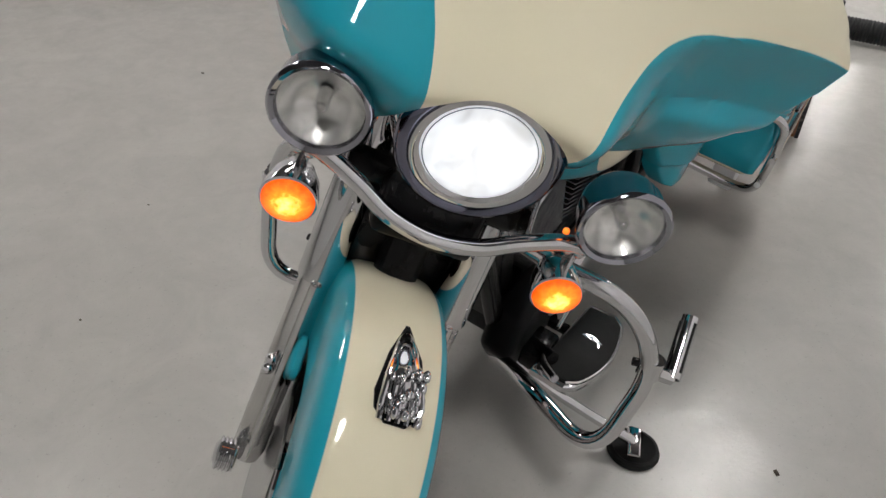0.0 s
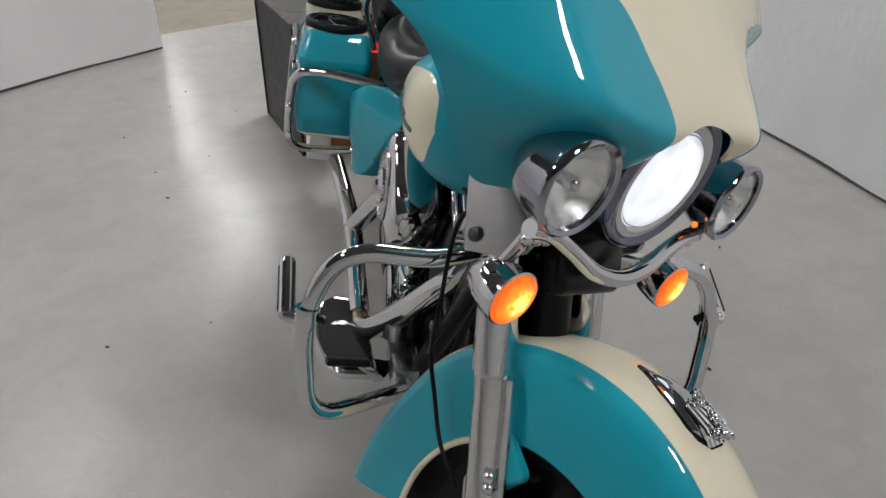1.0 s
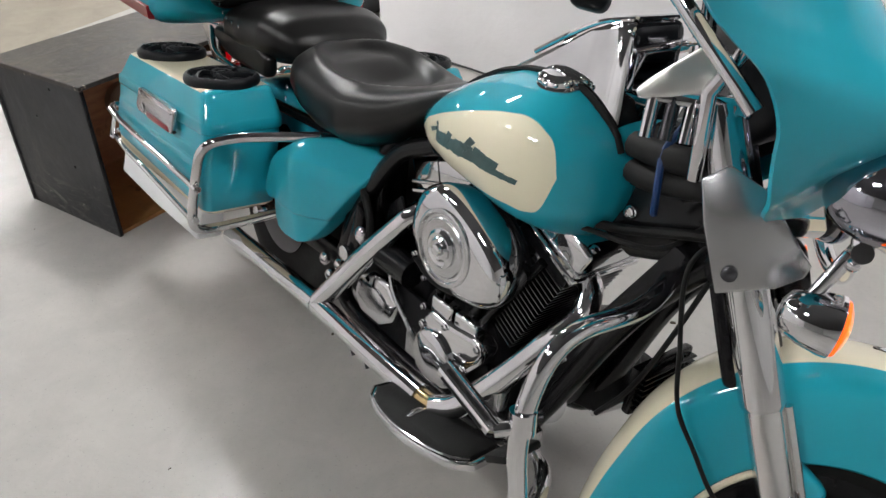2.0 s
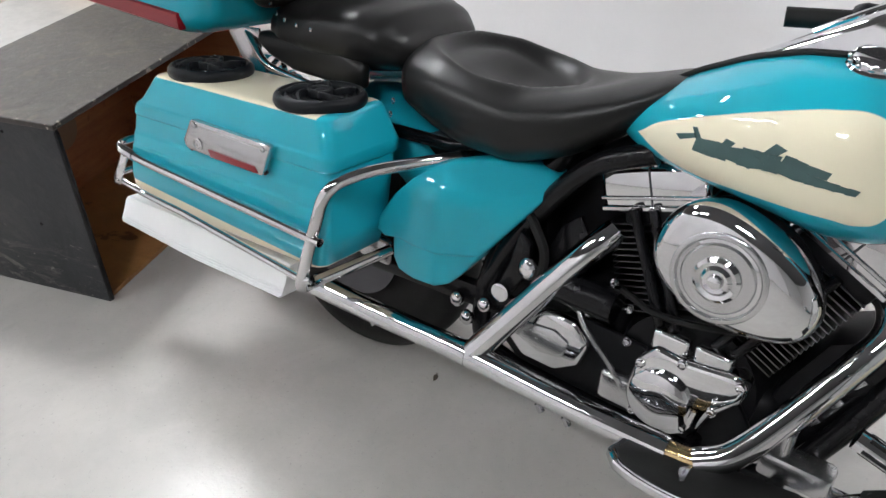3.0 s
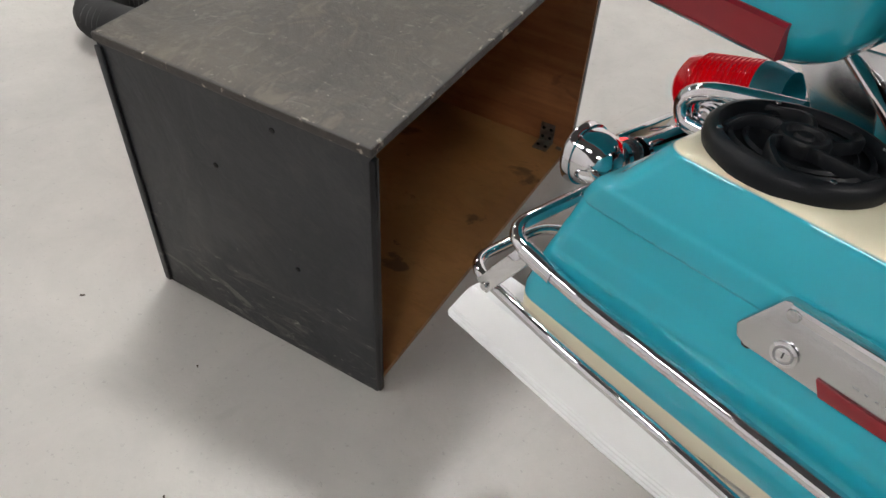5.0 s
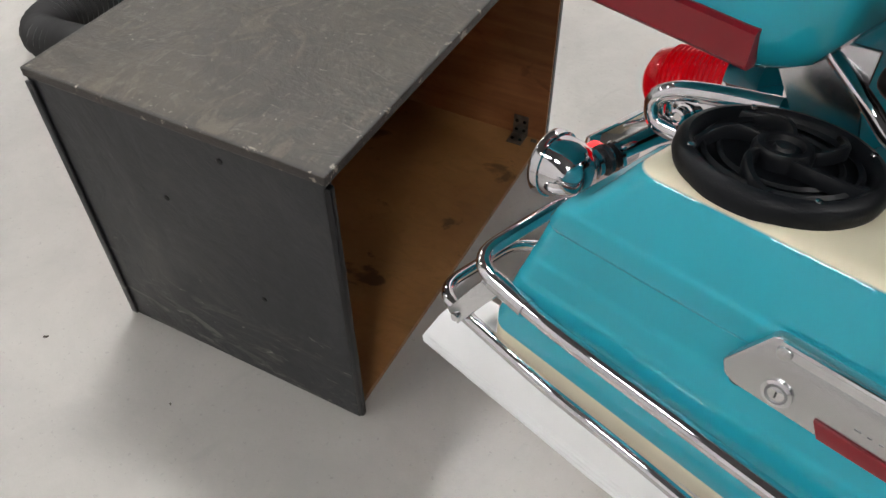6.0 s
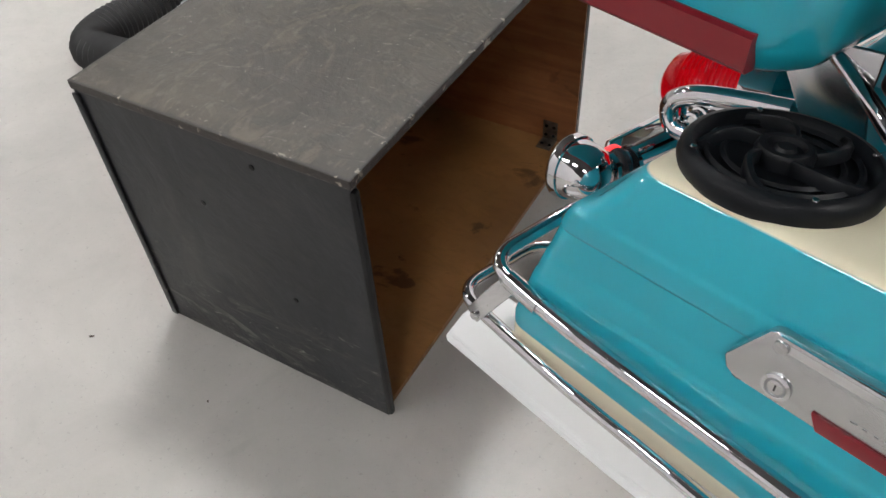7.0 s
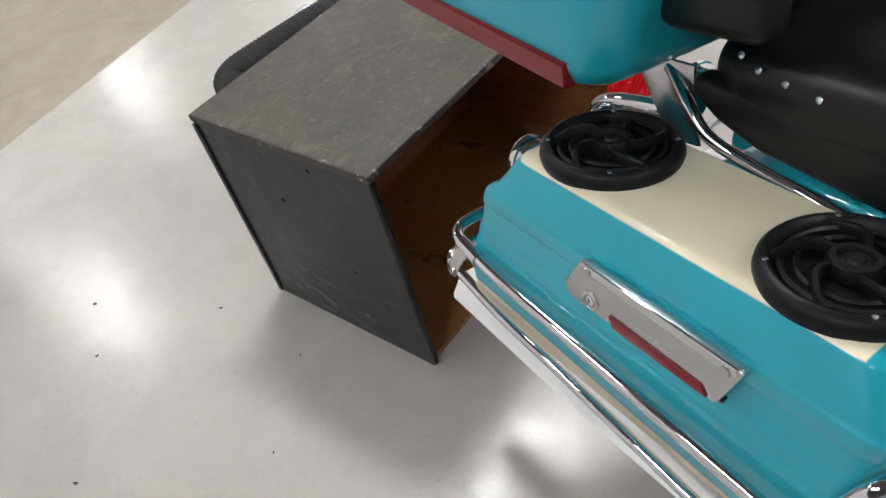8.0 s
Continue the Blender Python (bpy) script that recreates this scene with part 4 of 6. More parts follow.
part("rear_header", tube(smooth_path([(0.668, -0.085, 0.590), (0.645, -0.115, 0.555), (0.59, -0.152, 0.472), (0.53, -0.188, 0.376), (0.468, -0.222, 0.275)], 8), 0.0270, 20), M_CHROME, bike, "chrome rear header pipe")
part("pipe_band", tube([(0.463, -0.224, 0.270), (0.445, -0.225, 0.270)], 0.0285, 20), M_CHROME, lower)
for x in (0.64, 0.70, 0.20):
    part("clamp_screw", tube([(x, -0.235, 0.247), (x + 0.012, -0.235, 0.232)], 0.007, 8), M_CHROME, lower)
# white slab-sided muffler under the bag
def bag_point(X, Y, Z, side=-1):
    c, s = math.cos(BAG_PITCH), math.sin(BAG_PITCH)
    return Vector((-0.11 + X * c - Z * s, side * 0.30 + Y, 0.57 + X * s + Z * c))


for side in (-1, 1):
    def sec(X, lean, top, w, drop=0.0):
        pts = [(-w, 0.90), (-w * 0.86, 1.0), (w * 0.9, 1.0), (w, 0.9), (w, 0.1), (w * 0.9, 0.0), (-w * 0.86, 0.0), (-w, 0.04), (-w - 0.002, 0.075), (-w, 0.11), (-w - 0.002, 0.15), (-w, 0.19), (-w - 0.002, 0.23), (-w, 0.27), (-w - 0.002, 0.31), (-w, 0.35)]
        zb = -0.287 - 0.018 * min(1, max(0, (X + 0.48) / 0.3)) + drop
        return [bag_point(X + lean * z, (1 if side < 0 else -1) * y if side < 0 else -y, zb + (top - zb) * z, side) for y, z in pts]
    rings = [sec(-0.482, 0.034, -0.212, 0.033, 0.006), sec(-0.476, 0.034, -0.206, 0.036), sec(-0.30, 0.03, -0.206, 0.036), sec(-0.18, 0.03, -0.206, 0.036), sec(0.118, 0.03, -0.206, 0.036), sec(0.126, 0.03, -0.212, 0.032, 0.006)]
    if side < 0:
        rings = [[(p.x, p.y - 0.019, p.z) for p in r] for r in rings]
    else:
        rings = [[(p.x, p.y + 0.019, p.z) for p in r] for r in rings]
    part("muffler", loft(rings), M_WHITE, bike, "white slab-sided muffler with fine ribs")

# -- fuel tank with console, cap and emblem --
TANK = [(0.614, 0.797, 0.012, 0.032), (0.624, 0.797, 0.026, 0.058), (0.640, 0.798, 0.039, 0.084), (0.670, 0.802, 0.053, 0.111), (0.736, 0.818, 0.083, 0.154), (0.82, 0.836, 0.110, 0.190), (0.90, 0.846, 0.129, 0.207), (0.98, 0.846, 0.142, 0.214), (1.02, 0.845, 0.146, 0.213), (1.2, 0.826, 0.154, 0.212)]
TANK_NOSE, TANK_END = 0.978, 1.168


def tank_at(x):
    R = np.array(TANK)
    zc, h, w = (float(np.mean([np.interp(x + d, R[:, 0], R[:, i]) for d in (-0.012, 0.0, 0.012)])) for i in (1, 2, 3))
    k = max(0.0, (x - TANK_NOSE) / (TANK_END - TANK_NOSE))
    f = max(0.02, 1 - min(1, k) ** 2.2) ** (1 / 2.4)
    return zc, h * f, w * f


def tank_y(x, z, p=2.3):
    zc, h, w = tank_at(x)
    return w * max(0.0, 1 - abs((z - zc) / h) ** p) ** (1 / p)


xs = [0.614 + (TANK_END - 0.614) * (0.5 - 0.5 * math.cos(math.pi * k / 56)) for k in range(57)]
tank = part("fuel_tank", loft([super_ring(x, 0, *[tank_at(x)[i] for i in (0, 2, 1)], p=2.3, n=72) for x in xs]), M_TANK, bike, "teal fuel tank with a cream teardrop panel")
# console
CON = [(0.70, 0.868, 0.022), (0.78, 0.925, 0.040), (0.86, 0.975, 0.052), (0.95, 1.030, 0.062), (1.03, 1.080, 0.070), (1.09, 1.108, 0.072), (1.112, 1.106, 0.070), (1.120, 1.098, 0.068), (1.126, 0.98, 0.064)]
rings = []
for x, zt, w in CON:
    zb = 0.82
    rings.append([(x, -w, zb), (x, -w, zt - 0.018), (x, -w * 0.93, zt - 0.006), (x, -w * 0.7, zt), (x, w * 0.7, zt), (x, w * 0.93, zt - 0.006), (x, w, zt - 0.018), (x, w, zb)])
con = part("console", loft(rings), M_CHROME, tank, "tall chrome tank console")
def tank_top(x, y, p=2.3):
    zc, h, w = tank_at(x)
    return zc + h * max(0.0, 1 - abs(y / w) ** p) ** (1 / p)


seam = [(x, -(float(np.interp(x, [c[0] for c in CON], [c[2] for c in CON])) + 0.006)) for x in np.linspace(0.645, 1.150, 36)]
part("gasket", tube([(x, y, tank_top(x, y) + 0.003) for x, y in seam], 0.0062, 10), M_RUBBER, tank, "black rubber console edge")
part("console_rim", tube(smooth_path([(0.90, -0.050, 1.004), (0.98, -0.058, 1.054), (1.05, -0.062, 1.092), (1.108, -0.058, 1.109), (1.112, 0.0, 1.110), (1.108, 0.058, 1.109), (1.05, 0.062, 1.092)], 6), 0.005, 8), M_CHROME, con)
cap = part("fuel_cap", lathe([(-0.02, 0.042), (0.0, 0.042), (0.004, 0.038), (0.012, 0.038), (0.018, 0.033), (0.020, 0.02), (0.021, 0.0)], (1.003, -0.084, 0.979), (0.02, -0.22, 1), 32), M_CHROME, tank, "round chrome fuel cap")
for k in range(12):
    a = 2 * math.pi * k / 12
    part("grip_rib", ball((1.003 + 0.037 * math.cos(a), -0.085 + 0.037 * math.sin(a) * 0.97, 0.988 + 0.008 * math.sin(a)), 0.006, n=8), M_CHROME, cap)


def emblem():
    """Plain slanted strokes in the place of the maker's lettering, hugging the flank."""
    rnd = random.Random(5)
    def stroke(pts):
        lo = [(x, -(tank_y(x, z) - 0.002), z) for x, z in pts]
        hi = [(x, -(tank_y(x, z) + 0.0014), z) for x, z in pts]
        part("badge_stroke", loft([lo, hi]), M_EMBLEM, tank, "", False)
    def band(x0, x1, z0, z1, h0, h1, n):
        for k in range(n):
            a, b = k / n, (k + 1.0) / n
            xa, xb = x0 + (x1 - x0) * a, x0 + (x1 - x0) * b + 0.001
            za, zb = z0 + (z1 - z0) * a, z0 + (z1 - z0) * b
            ha, hb = (h0 + (h1 - h0) * a) * rnd.uniform(0.8, 1.15), (h0 + (h1 - h0) * b) * rnd.uniform(0.8, 1.15)
            stroke([(xa, za - ha), (xb, zb - hb), (xb + 0.004, zb + hb), (xa + 0.004, za + ha)])
    band(0.80, 0.935, 0.826, 0.839, 0.011, 0.015, 7)
    band(0.925, 1.046, 0.836, 0.827, 0.011, 0.004, 9)
    band(0.94, 1.005, 0.850, 0.843, 0.007, 0.005, 4)
    stroke([(0.765, 0.829), (0.775, 0.823), (0.802, 0.836), (0.798, 0.842)])
    stroke([(0.792, 0.850), (0.800, 0.852), (0.824, 0.826), (0.812, 0.820)])
    stroke([(0.905, 0.842), (0.920, 0.838), (0.944, 0.863), (0.926, 0.868)])
    stroke([(0.842, 0.832), (0.855, 0.830), (0.868, 0.850), (0.852, 0.852)])
    stroke([(0.885, 0.822), (0.897, 0.818), (0.915, 0.838), (0.90, 0.842)])


emblem()

# -- seats --
def cushion(name, rows, label, p=2.6, n=96, bucket=None):
    """rows: x, centre height, half height, half width, dish depth."""
    R = np.array(rows)
    m = 60
    xs = [R[0, 0] + (R[-1, 0] - R[0, 0]) * (0.5 - 0.5 * math.cos(math.pi * k / m)) for k in range(m + 1)]
    rings = [super_ring(x, 0, *[float(np.interp(x, R[:, 0], R[:, i])) for i in (1, 3, 2)], p=p, n=n, dish=float(np.interp(x, R[:, 0], R[:, 4]))) for x in xs]
    bm = loft(rings)
    for _ in range(2):
        bmesh.ops.smooth_vert(bm, verts=bm.verts[:], factor=0.5, use_axis_x=True, use_axis_y=True, use_axis_z=True)
    if bucket:
        cx, rx, ry, deep = bucket
        for v in bm.verts:
            d = math.sqrt(((v.co.x - cx) / rx) ** 2 + (v.co.y / ry) ** 2)
            if v.co.z > float(np.interp(v.co.x, R[:, 0], R[:, 1])):
                k = min(1, max(0, (1.12 - d) / 0.34))
                v.co.z -= deep * k * k * (3 - 2 * k) - deep * 0.35 * math.exp(-((d - 1.12) / 0.14) ** 2)
    return part(name, bm, M_LEATHER, bike, label)


seat = cushion("rider_seat", [(0.140, 0.77, 0.03, 0.06, 0), (0.155, 0.773, 0.06, 0.12, 0), (0.20, 0.775, 0.072, 0.172, 0.0), (0.28, 0.766, 0.086, 0.198, 0.012), (0.36, 0.755, 0.093, 0.205, 0.05), (0.46, 0.750, 0.088, 0.200, 0.042),
                              (0.55, 0.772, 0.073, 0.176, 0.018), (0.63, 0.808, 0.054, 0.140, 0.0), (0.70, 0.855, 0.032, 0.105, 0), (0.75, 0.880, 0.014, 0.07, 0)], "black leather rider seat, deeply dished", bucket=(0.345, 0.155, 0.135, 0.020))
pillion = cushion("pillion_seat", [(-0.225, 0.799, 0.03, 0.10, 0), (-0.205, 0.804, 0.058, 0.155, 0), (-0.15, 0.814, 0.068, 0.187, 0.0), (-0.05, 0.824, 0.078, 0.197, 0.006), (0.06, 0.831, 0.08, 0.192, 0.006), (0.118, 0.829, 0.066, 0.172, 0.0), (0.162, 0.817, 0.045, 0.135, 0), (0.182, 0.812, 0.02, 0.08, 0)],
                  "black leather pillion seat")
for x, z in ((0.185, 0.70), (0.19, 0.73)):
    part("snap", lathe([(0, 0.007), (0.003, 0.006), (0.005, 0.0)], (x - 0.02, -0.16, z), (-0.5, -1, 0), 10), M_CHROME, seat)
for x, z in ((-0.165, 0.868), (-0.145, 0.850), (-0.118, 0.841), (-0.080, 0.838), (-0.035, 0.838)):
    part("snap", lathe([(0, 0.0050), (0.0015, 0.0044), (0.0025, 0.0)], (x, -0.192 - 0.05 * (x + 0.10), z), (-0.2, -1, 0.2), 12), M_STEEL, pillion)
for s in (-1, 1):
    part("seat_skirt", plate([(-0.215, 0.80), (0.02, 0.81), (0.10, 0.79), (0.10, 0.735), (-0.10, 0.733), (-0.17, 0.748), (-0.22, 0.772)], min(s * 0.150, s * 0.186), max(s * 0.150, s * 0.186), 0.012, 3), M_LEATHER, pillion, "black leather valance under the cushion")
part("backrest", block((0.075, 0.40, 0.34), (-0.215, 0, 1.02), 0.03, 4, Matrix.Rotation(radians(-8), 4, "Y")), M_LEATHER, bike, "black leather backrest")
for s in (-1, 1):
    part("side_bolster", block((0.16, 0.06, 0.20), (-0.17, s * 0.22, 0.98), 0.026, 4, Matrix.Rotation(radians(-8), 4, "Y")), M_LEATHER, bike, "black leather wrap-around bolster")
    part("grab_rail", tube(smooth_path([(-0.27, s * 0.165, 0.782), (-0.21, s * 0.190, 0.758), (-0.169, s * 0.20, 0.737), (-0.115, s * 0.20, 0.727), (0.005, s * 0.20, 0.721), (0.055, s * 0.195, 0.712), (0.085, s * 0.185, 0.68)], 8), 0.0085), M_CHROME, bike, "thin chrome grab rail")
    part_y = (s * 0.164, s * 0.170)
    part("pak_bracket", plate([(-0.339, 0.785), (-0.226, 0.80), (-0.222, 0.750), (-0.20, 0.69), (-0.25, 0.68), (-0.281, 0.713)], min(part_y), max(part_y), 0.002), M_STEEL, bike, "silver luggage bracket plate")

# -- top box --
def round_rect(x0, x1, y0, y1, z, r, k=6):
    pts = []
    for cx, cy, a0 in ((x1 - r, y1 - r, 0), (x0 + r, y1 - r, 90), (x0 + r, y0 + r, 180), (x1 - r, y0 + r, 270)):
        for i in range(k + 1):
            a = radians(a0 + 90 * i / k)
            pts.append((cx + r * math.cos(a), cy + r * math.sin(a), z))
    return pts


pak = part("top_box", loft([round_rect(-0.63, -0.285, -0.285, 0.285, 0.790, 0.06), round_rect(-0.655, -0.262, -0.315, 0.315, 0.796, 0.06), round_rect(-0.675, -0.243, -0.334, 0.334, 0.812, 0.06), round_rect(-0.685, -0.230, -0.343, 0.343, 0.838, 0.055), round_rect(-0.695, -0.213, -0.350, 0.350, 0.963, 0.055)]),
           M_TEAL, bike, "teal luggage top box")
part("lid", loft([round_rect(-0.705, -0.208, -0.356, 0.356, 0.970, 0.055), round_rect(-0.705, -0.208, -0.356, 0.356, 0.988, 0.055), round_rect(-0.69, -0.20, -0.345, 0.345, 1.078, 0.06), round_rect(-0.66, -0.225, -0.315, 0.315, 1.123, 0.06), round_rect(-0.6, -0.28, -0.25, 0.25, 1.138, 0.06)]), M_TEAL, pak, "teal top box lid")
def bar_outline(z, k):
    """A C that wraps the rear and both sides of the top box."""
    return [(-0.276, -0.350 + k, z), (-0.276, -0.328, z), (-0.672, -0.328, z), (-0.672, 0.328, z), (-0.276, 0.328, z), (-0.276, 0.350 - k, z), (-0.685, 0.350 - k, z), (-0.697 + k, 0.338, z), (-0.697 + k, -0.338, z), (-0.685, -0.350 + k, z)]


part("light_bar", loft([bar_outline(0.8075, 0.008), bar_outline(0.811, 0.004), bar_outline(0.840, 0.0), bar_outline(0.8435, 0.004)]), M_REFLECTOR, pak, "dark red wrap-around light bar", False)
latch = part("latch", block((0.055, 0.014, 0.07), (-0.345, -0.360, 0.985), 0.004, 2), M_CHROME, pak, "chrome latch")
part("latch_hook", block((0.03, 0.012, 0.05), (-0.30, -0.358, 0.965), 0.003, 2), M_PLASTIC, pak)

# -- tail --
TA = Vector((-0.90, 0, -0.30)).normalized()
tl = part("tail_lamp", lathe([(-0.03, 0.040), (0.0, 0.052), (0.010, 0.0525)], (-0.388, 0, 0.632), TA, 32), M_CHROME, bike, "chrome tail lamp base")
part("lens", lathe([(0.0, 0.050), (0.085, 0.049), (0.112, 0.045), (0.126, 0.03), (0.130, 0.0)], Vector((-0.388, 0, 0.632)) + TA * 0.010, TA, 40), M_REDLENS, tl, "lit red tail lamp lens")
for k in range(12):
    part("lens_rib", lathe([(0, 0.0495), (0.002, 0.0512), (0.004, 0.0495)], Vector((-0.388, 0, 0.632)) + TA * (0.014 + 0.0075 * k), TA, 32), M_REDLENS, tl)
part("bulb", ball((-0.46, 0, 0.606), 0.016), M_REDGLOW, tl, "glowing bulb")
part("tail_bracket", tube(smooth_path([(-0.30, -0.125, 0.69), (-0.36, -0.125, 0.675), (-0.42, -0.125, 0.655), (-0.445, -0.125, 0.632), (-0.435, -0.125, 0.606), (-0.40, -0.125, 0.605)], 8), 0.0125), M_CHROME, bike, "looped chrome bracket")
part("bracket_plate", plate([(-0.32, 0.67), (-0.40, 0.655), (-0.435, 0.635), (-0.43, 0.612), (-0.39, 0.612), (-0.33, 0.64)], -0.121, -0.114, 0.002), M_CHROME, bike)
bolt((-0.405, -0.126, 0.632), (0, -1, 0), 0.010, h=0.016)
for s in (-1, 1):
    sg = part("rear_signal", lathe([(-0.046, 0.0), (-0.045, 0.013), (-0.040, 0.024), (-0.030, 0.033), (-0.016, 0.0385), (0.000, 0.0405), (0.006, 0.0410), (0.0065, 0.0440), (0.016, 0.0450), (0.020, 0.0445), (0.022, 0.0425), (0.021, 0.0395), (0.012, 0.0385)], (-0.502, s * 0.207, 0.533), (-1, 0, -0.15), 40), M_CHROME, bike, "chrome bullet turn signal")
    part("lens", lathe([(0.0, 0.037), (0.006, 0.034), (0.010, 0.02), (0.011, 0.0)], (-0.515, s * 0.207, 0.531), (-1, 0, -0.15), 28), M_REFLECTOR, sg, "red lens")
    part("stalk", tube([(-0.478, s * 0.185, 0.54), (-0.455, s * 0.09, 0.56), (-0.43, s * 0.02, 0.575)], 0.016, 16, [0.012, 0.015, 0.018]), M_CHROME, sg)
    for k in range(3):
        part("collar", lathe([(-0.004, 0.017), (-0.003, 0.021), (0.003, 0.021), (0.004, 0.017)], (-0.476 + 0.006 * k, s * (0.178 - 0.014 * k), 0.541 + 0.003 * k), (-0.2, s * 0.95, -0.2), 24), M_DARKCHROME if k % 2 else M_CHROME, sg)
part("running_light", block((0.034, 0.06, 0.036), (-0.512, -0.126, 0.508), 0.012, 4), M_REDGLOW, bike, "glowing red running light")
part("plate_bracket", block((0.01, 0.17, 0.10), (-0.545, 0, 0.46), 0.004), M_CHROME, bike)

# -- saddlebags with guards --
M_MARK = plain("etched_marks", (0.34, 0.34, 0.35), 0.4, 1.0)

def bag_ring(x0, x1, yo, yi, z, r=0.026):
    return round_rect(x0, x1, yo, yi, z, r)


def saddlebag(side):
    basis = Matrix.Translation((-0.11, side * 0.30, 0.57)) @ Matrix.Rotation(-BAG_PITCH, 4, "Y") @ Matrix.Diagonal((1, -side, 1, 1))
    def add(name, bm, material, parent=None, label="", smooth=True):
        if side > 0:
            for v in bm.verts:
                v.co.y *= -1
            b = Matrix.Translation((-0.11, side * 0.30, 0.57)) @ Matrix.Rotation(-BAG_PITCH, 4, "Y")
        else:
            b = Matrix.Translation((-0.11, side * 0.30, 0.57)) @ Matrix.Rotation(-BAG_PITCH, 4, "Y")
        return part(name, bm, material, parent or bike, label, smooth, None if parent else b)
    bag = add("saddlebag", loft([bag_ring(-0.30, 0.25, -0.05, 0.075, -0.170), bag_ring(-0.318, 0.285, -0.084, 0.09, -0.166), bag_ring(-0.329, 0.305, -0.099, 0.095, -0.152), *[bag_ring(-0.325 + (z + 0.09) * 0.322, 0.322 + (z + 0.09) * 0.137, -y, 0.098, z) for z, y in ((-0.09, 0.1072), (-0.04, 0.1098), (-0.0240, 0.1101), (-0.0205, 0.1098), (-0.0180, 0.1090), (-0.0150, 0.1081), (-0.0120, 0.1078), (0.004, 0.1076), (0.0085, 0.1074), (0.0120, 0.1067), (0.0150, 0.1056), (0.0190, 0.1049), (0.026, 0.1047), (0.050, 0.1052))], bag_ring(-0.276, 0.340, -0.1050, 0.096, 0.056)]),
              M_BAG, None, "teal saddlebag with a cream lower edge")
    lid = add("lid", loft([bag_ring(-0.276, 0.3405, -0.1055, 0.0965, 0.0564), bag_ring(-0.277, 0.345, -0.1076, 0.102, 0.0580), bag_ring(-0.277, 0.348, -0.1086, 0.103, 0.062), bag_ring(-0.268, 0.349, -0.1102, 0.104, 0.078), bag_ring(-0.263, 0.349, -0.1105, 0.104, 0.084), bag_ring(-0.260, 0.348, -0.1100, 0.103, 0.0865), bag_ring(-0.257, 0.347, -0.1088, 0.102, 0.0885), bag_ring(-0.253, 0.346, -0.1079, 0.101, 0.0910), bag_ring(-0.248, 0.345, -0.1075, 0.101, 0.094), bag_ring(-0.240, 0.342, -0.1066, 0.099, 0.100), bag_ring(-0.222, 0.332, -0.100, 0.094, 0.124), bag_ring(-0.206, 0.322, -0.0935, 0.089, 0.147), bag_ring(-0.200, 0.318, -0.090, 0.087, 0.153), bag_ring(-0.190, 0.308, -0.082, 0.082, 0.156)]),
              M_LID, bag, "teal saddlebag lid with a cream top")
    for X, Y in ((-0.112, 0.0), (0.228, -0.006)):
        speaker(add, lid, X, Y)
    pl = add("latch_plate", plate([(-0.060, 0.046), (-0.030, 0.094), (-0.024, 0.096), (0.205, 0.091), (0.210, 0.086), (0.183, 0.026), (0.178, 0.023), (-0.045, 0.029), (-0.055, 0.034)], -0.128, -0.114, 0.003), M_STEEL, lid, "brushed latch plate")
    add("reflector", plate([(0.022, 0.043), (0.163, 0.039), (0.171, 0.0265), (0.030, 0.0275)], -0.1305, -0.127, 0.001), M_REFLECTOR, pl, "dark red reflector")
    add("plate_edge", block((0.225, 0.005, 0.013), (0.090, -0.1268, 0.0868), 0.002, 2, Matrix.Rotation(radians(1.2), 4, "Y")), M_CHROME, pl, "polished top edge")
    for k in range(9):
        add("mark_bar", block((0.0035 + 0.002 * (k % 3 == 0), 0.0008, 0.0016), (0.052 + 0.009 * k, -0.1282, 0.0555 - 0.0003 * k), 0), M_MARK, pl)
    for X, Z in ((-0.017, 0.086), (0.190, 0.080)):
        add("screw", lathe([(0, 0.007), (0.003, 0.006), (0.004, 0.0)], (X, -0.128, Z), (0, -1, 0), 12), M_STEEL, pl)
    add("keyhole", lathe([(0, 0.013), (0.002, 0.013), (0.003, 0.010), (0.002, 0.008), (0.003, 0.006), (0.003, 0.0)], (-0.010, -0.128, 0.046), (0, -1, 0), 20), M_CHROME, pl, "round key lock")
    add("lock_groove", lathe([(0.0025, 0.0098), (0.0031, 0.0092), (0.0031, 0.0078), (0.0025, 0.0072)], (-0.010, -0.128, 0.046), (0, -1, 0), 24), M_MARK, pl)
    add("key_slot", block((0.0014, 0.001, 0.006), (-0.010, -0.1312, 0.046), 0), M_DARKCHROME, pl)
    for X in (-0.045, 0.182):
        add("bumper", lathe([(0, 0.005), (0.008, 0.005), (0.009, 0)], (X, -0.115, 0.030), (0, -1, -0.4), 10), M_RUBBER, pl)
    # guard: two rails round the rear corner, one loop in front
    up = add("guard_upper_rail", tube(rounded_path([(-0.27, 0.10, -0.022), (-0.352, 0.06, -0.024), (-0.352, -0.116, -0.030), (-0.234, -0.124, -0.042), (0.335, -0.128, -0.074)], 0.042, 8), 0.0095), M_CHROME, None, "chrome saddlebag guard rail")
    add("guard_lower_rail", tube(rounded_path([(-0.30, 0.10, -0.124), (-0.418, 0.06, -0.125), (-0.418, -0.096, -0.128), (-0.23, -0.116, -0.132), (-0.10, -0.119, -0.138), (0.275, -0.122, -0.176), (0.30, -0.122, -0.168)], 0.04, 8), 0.0085), M_CHROME, None, "chrome saddlebag guard rail")
    add("guard_sleeve", tube([(-0.315, -0.1185, -0.034), (-0.265, -0.122, -0.0395)], 0.0118), M_CHROME, up)
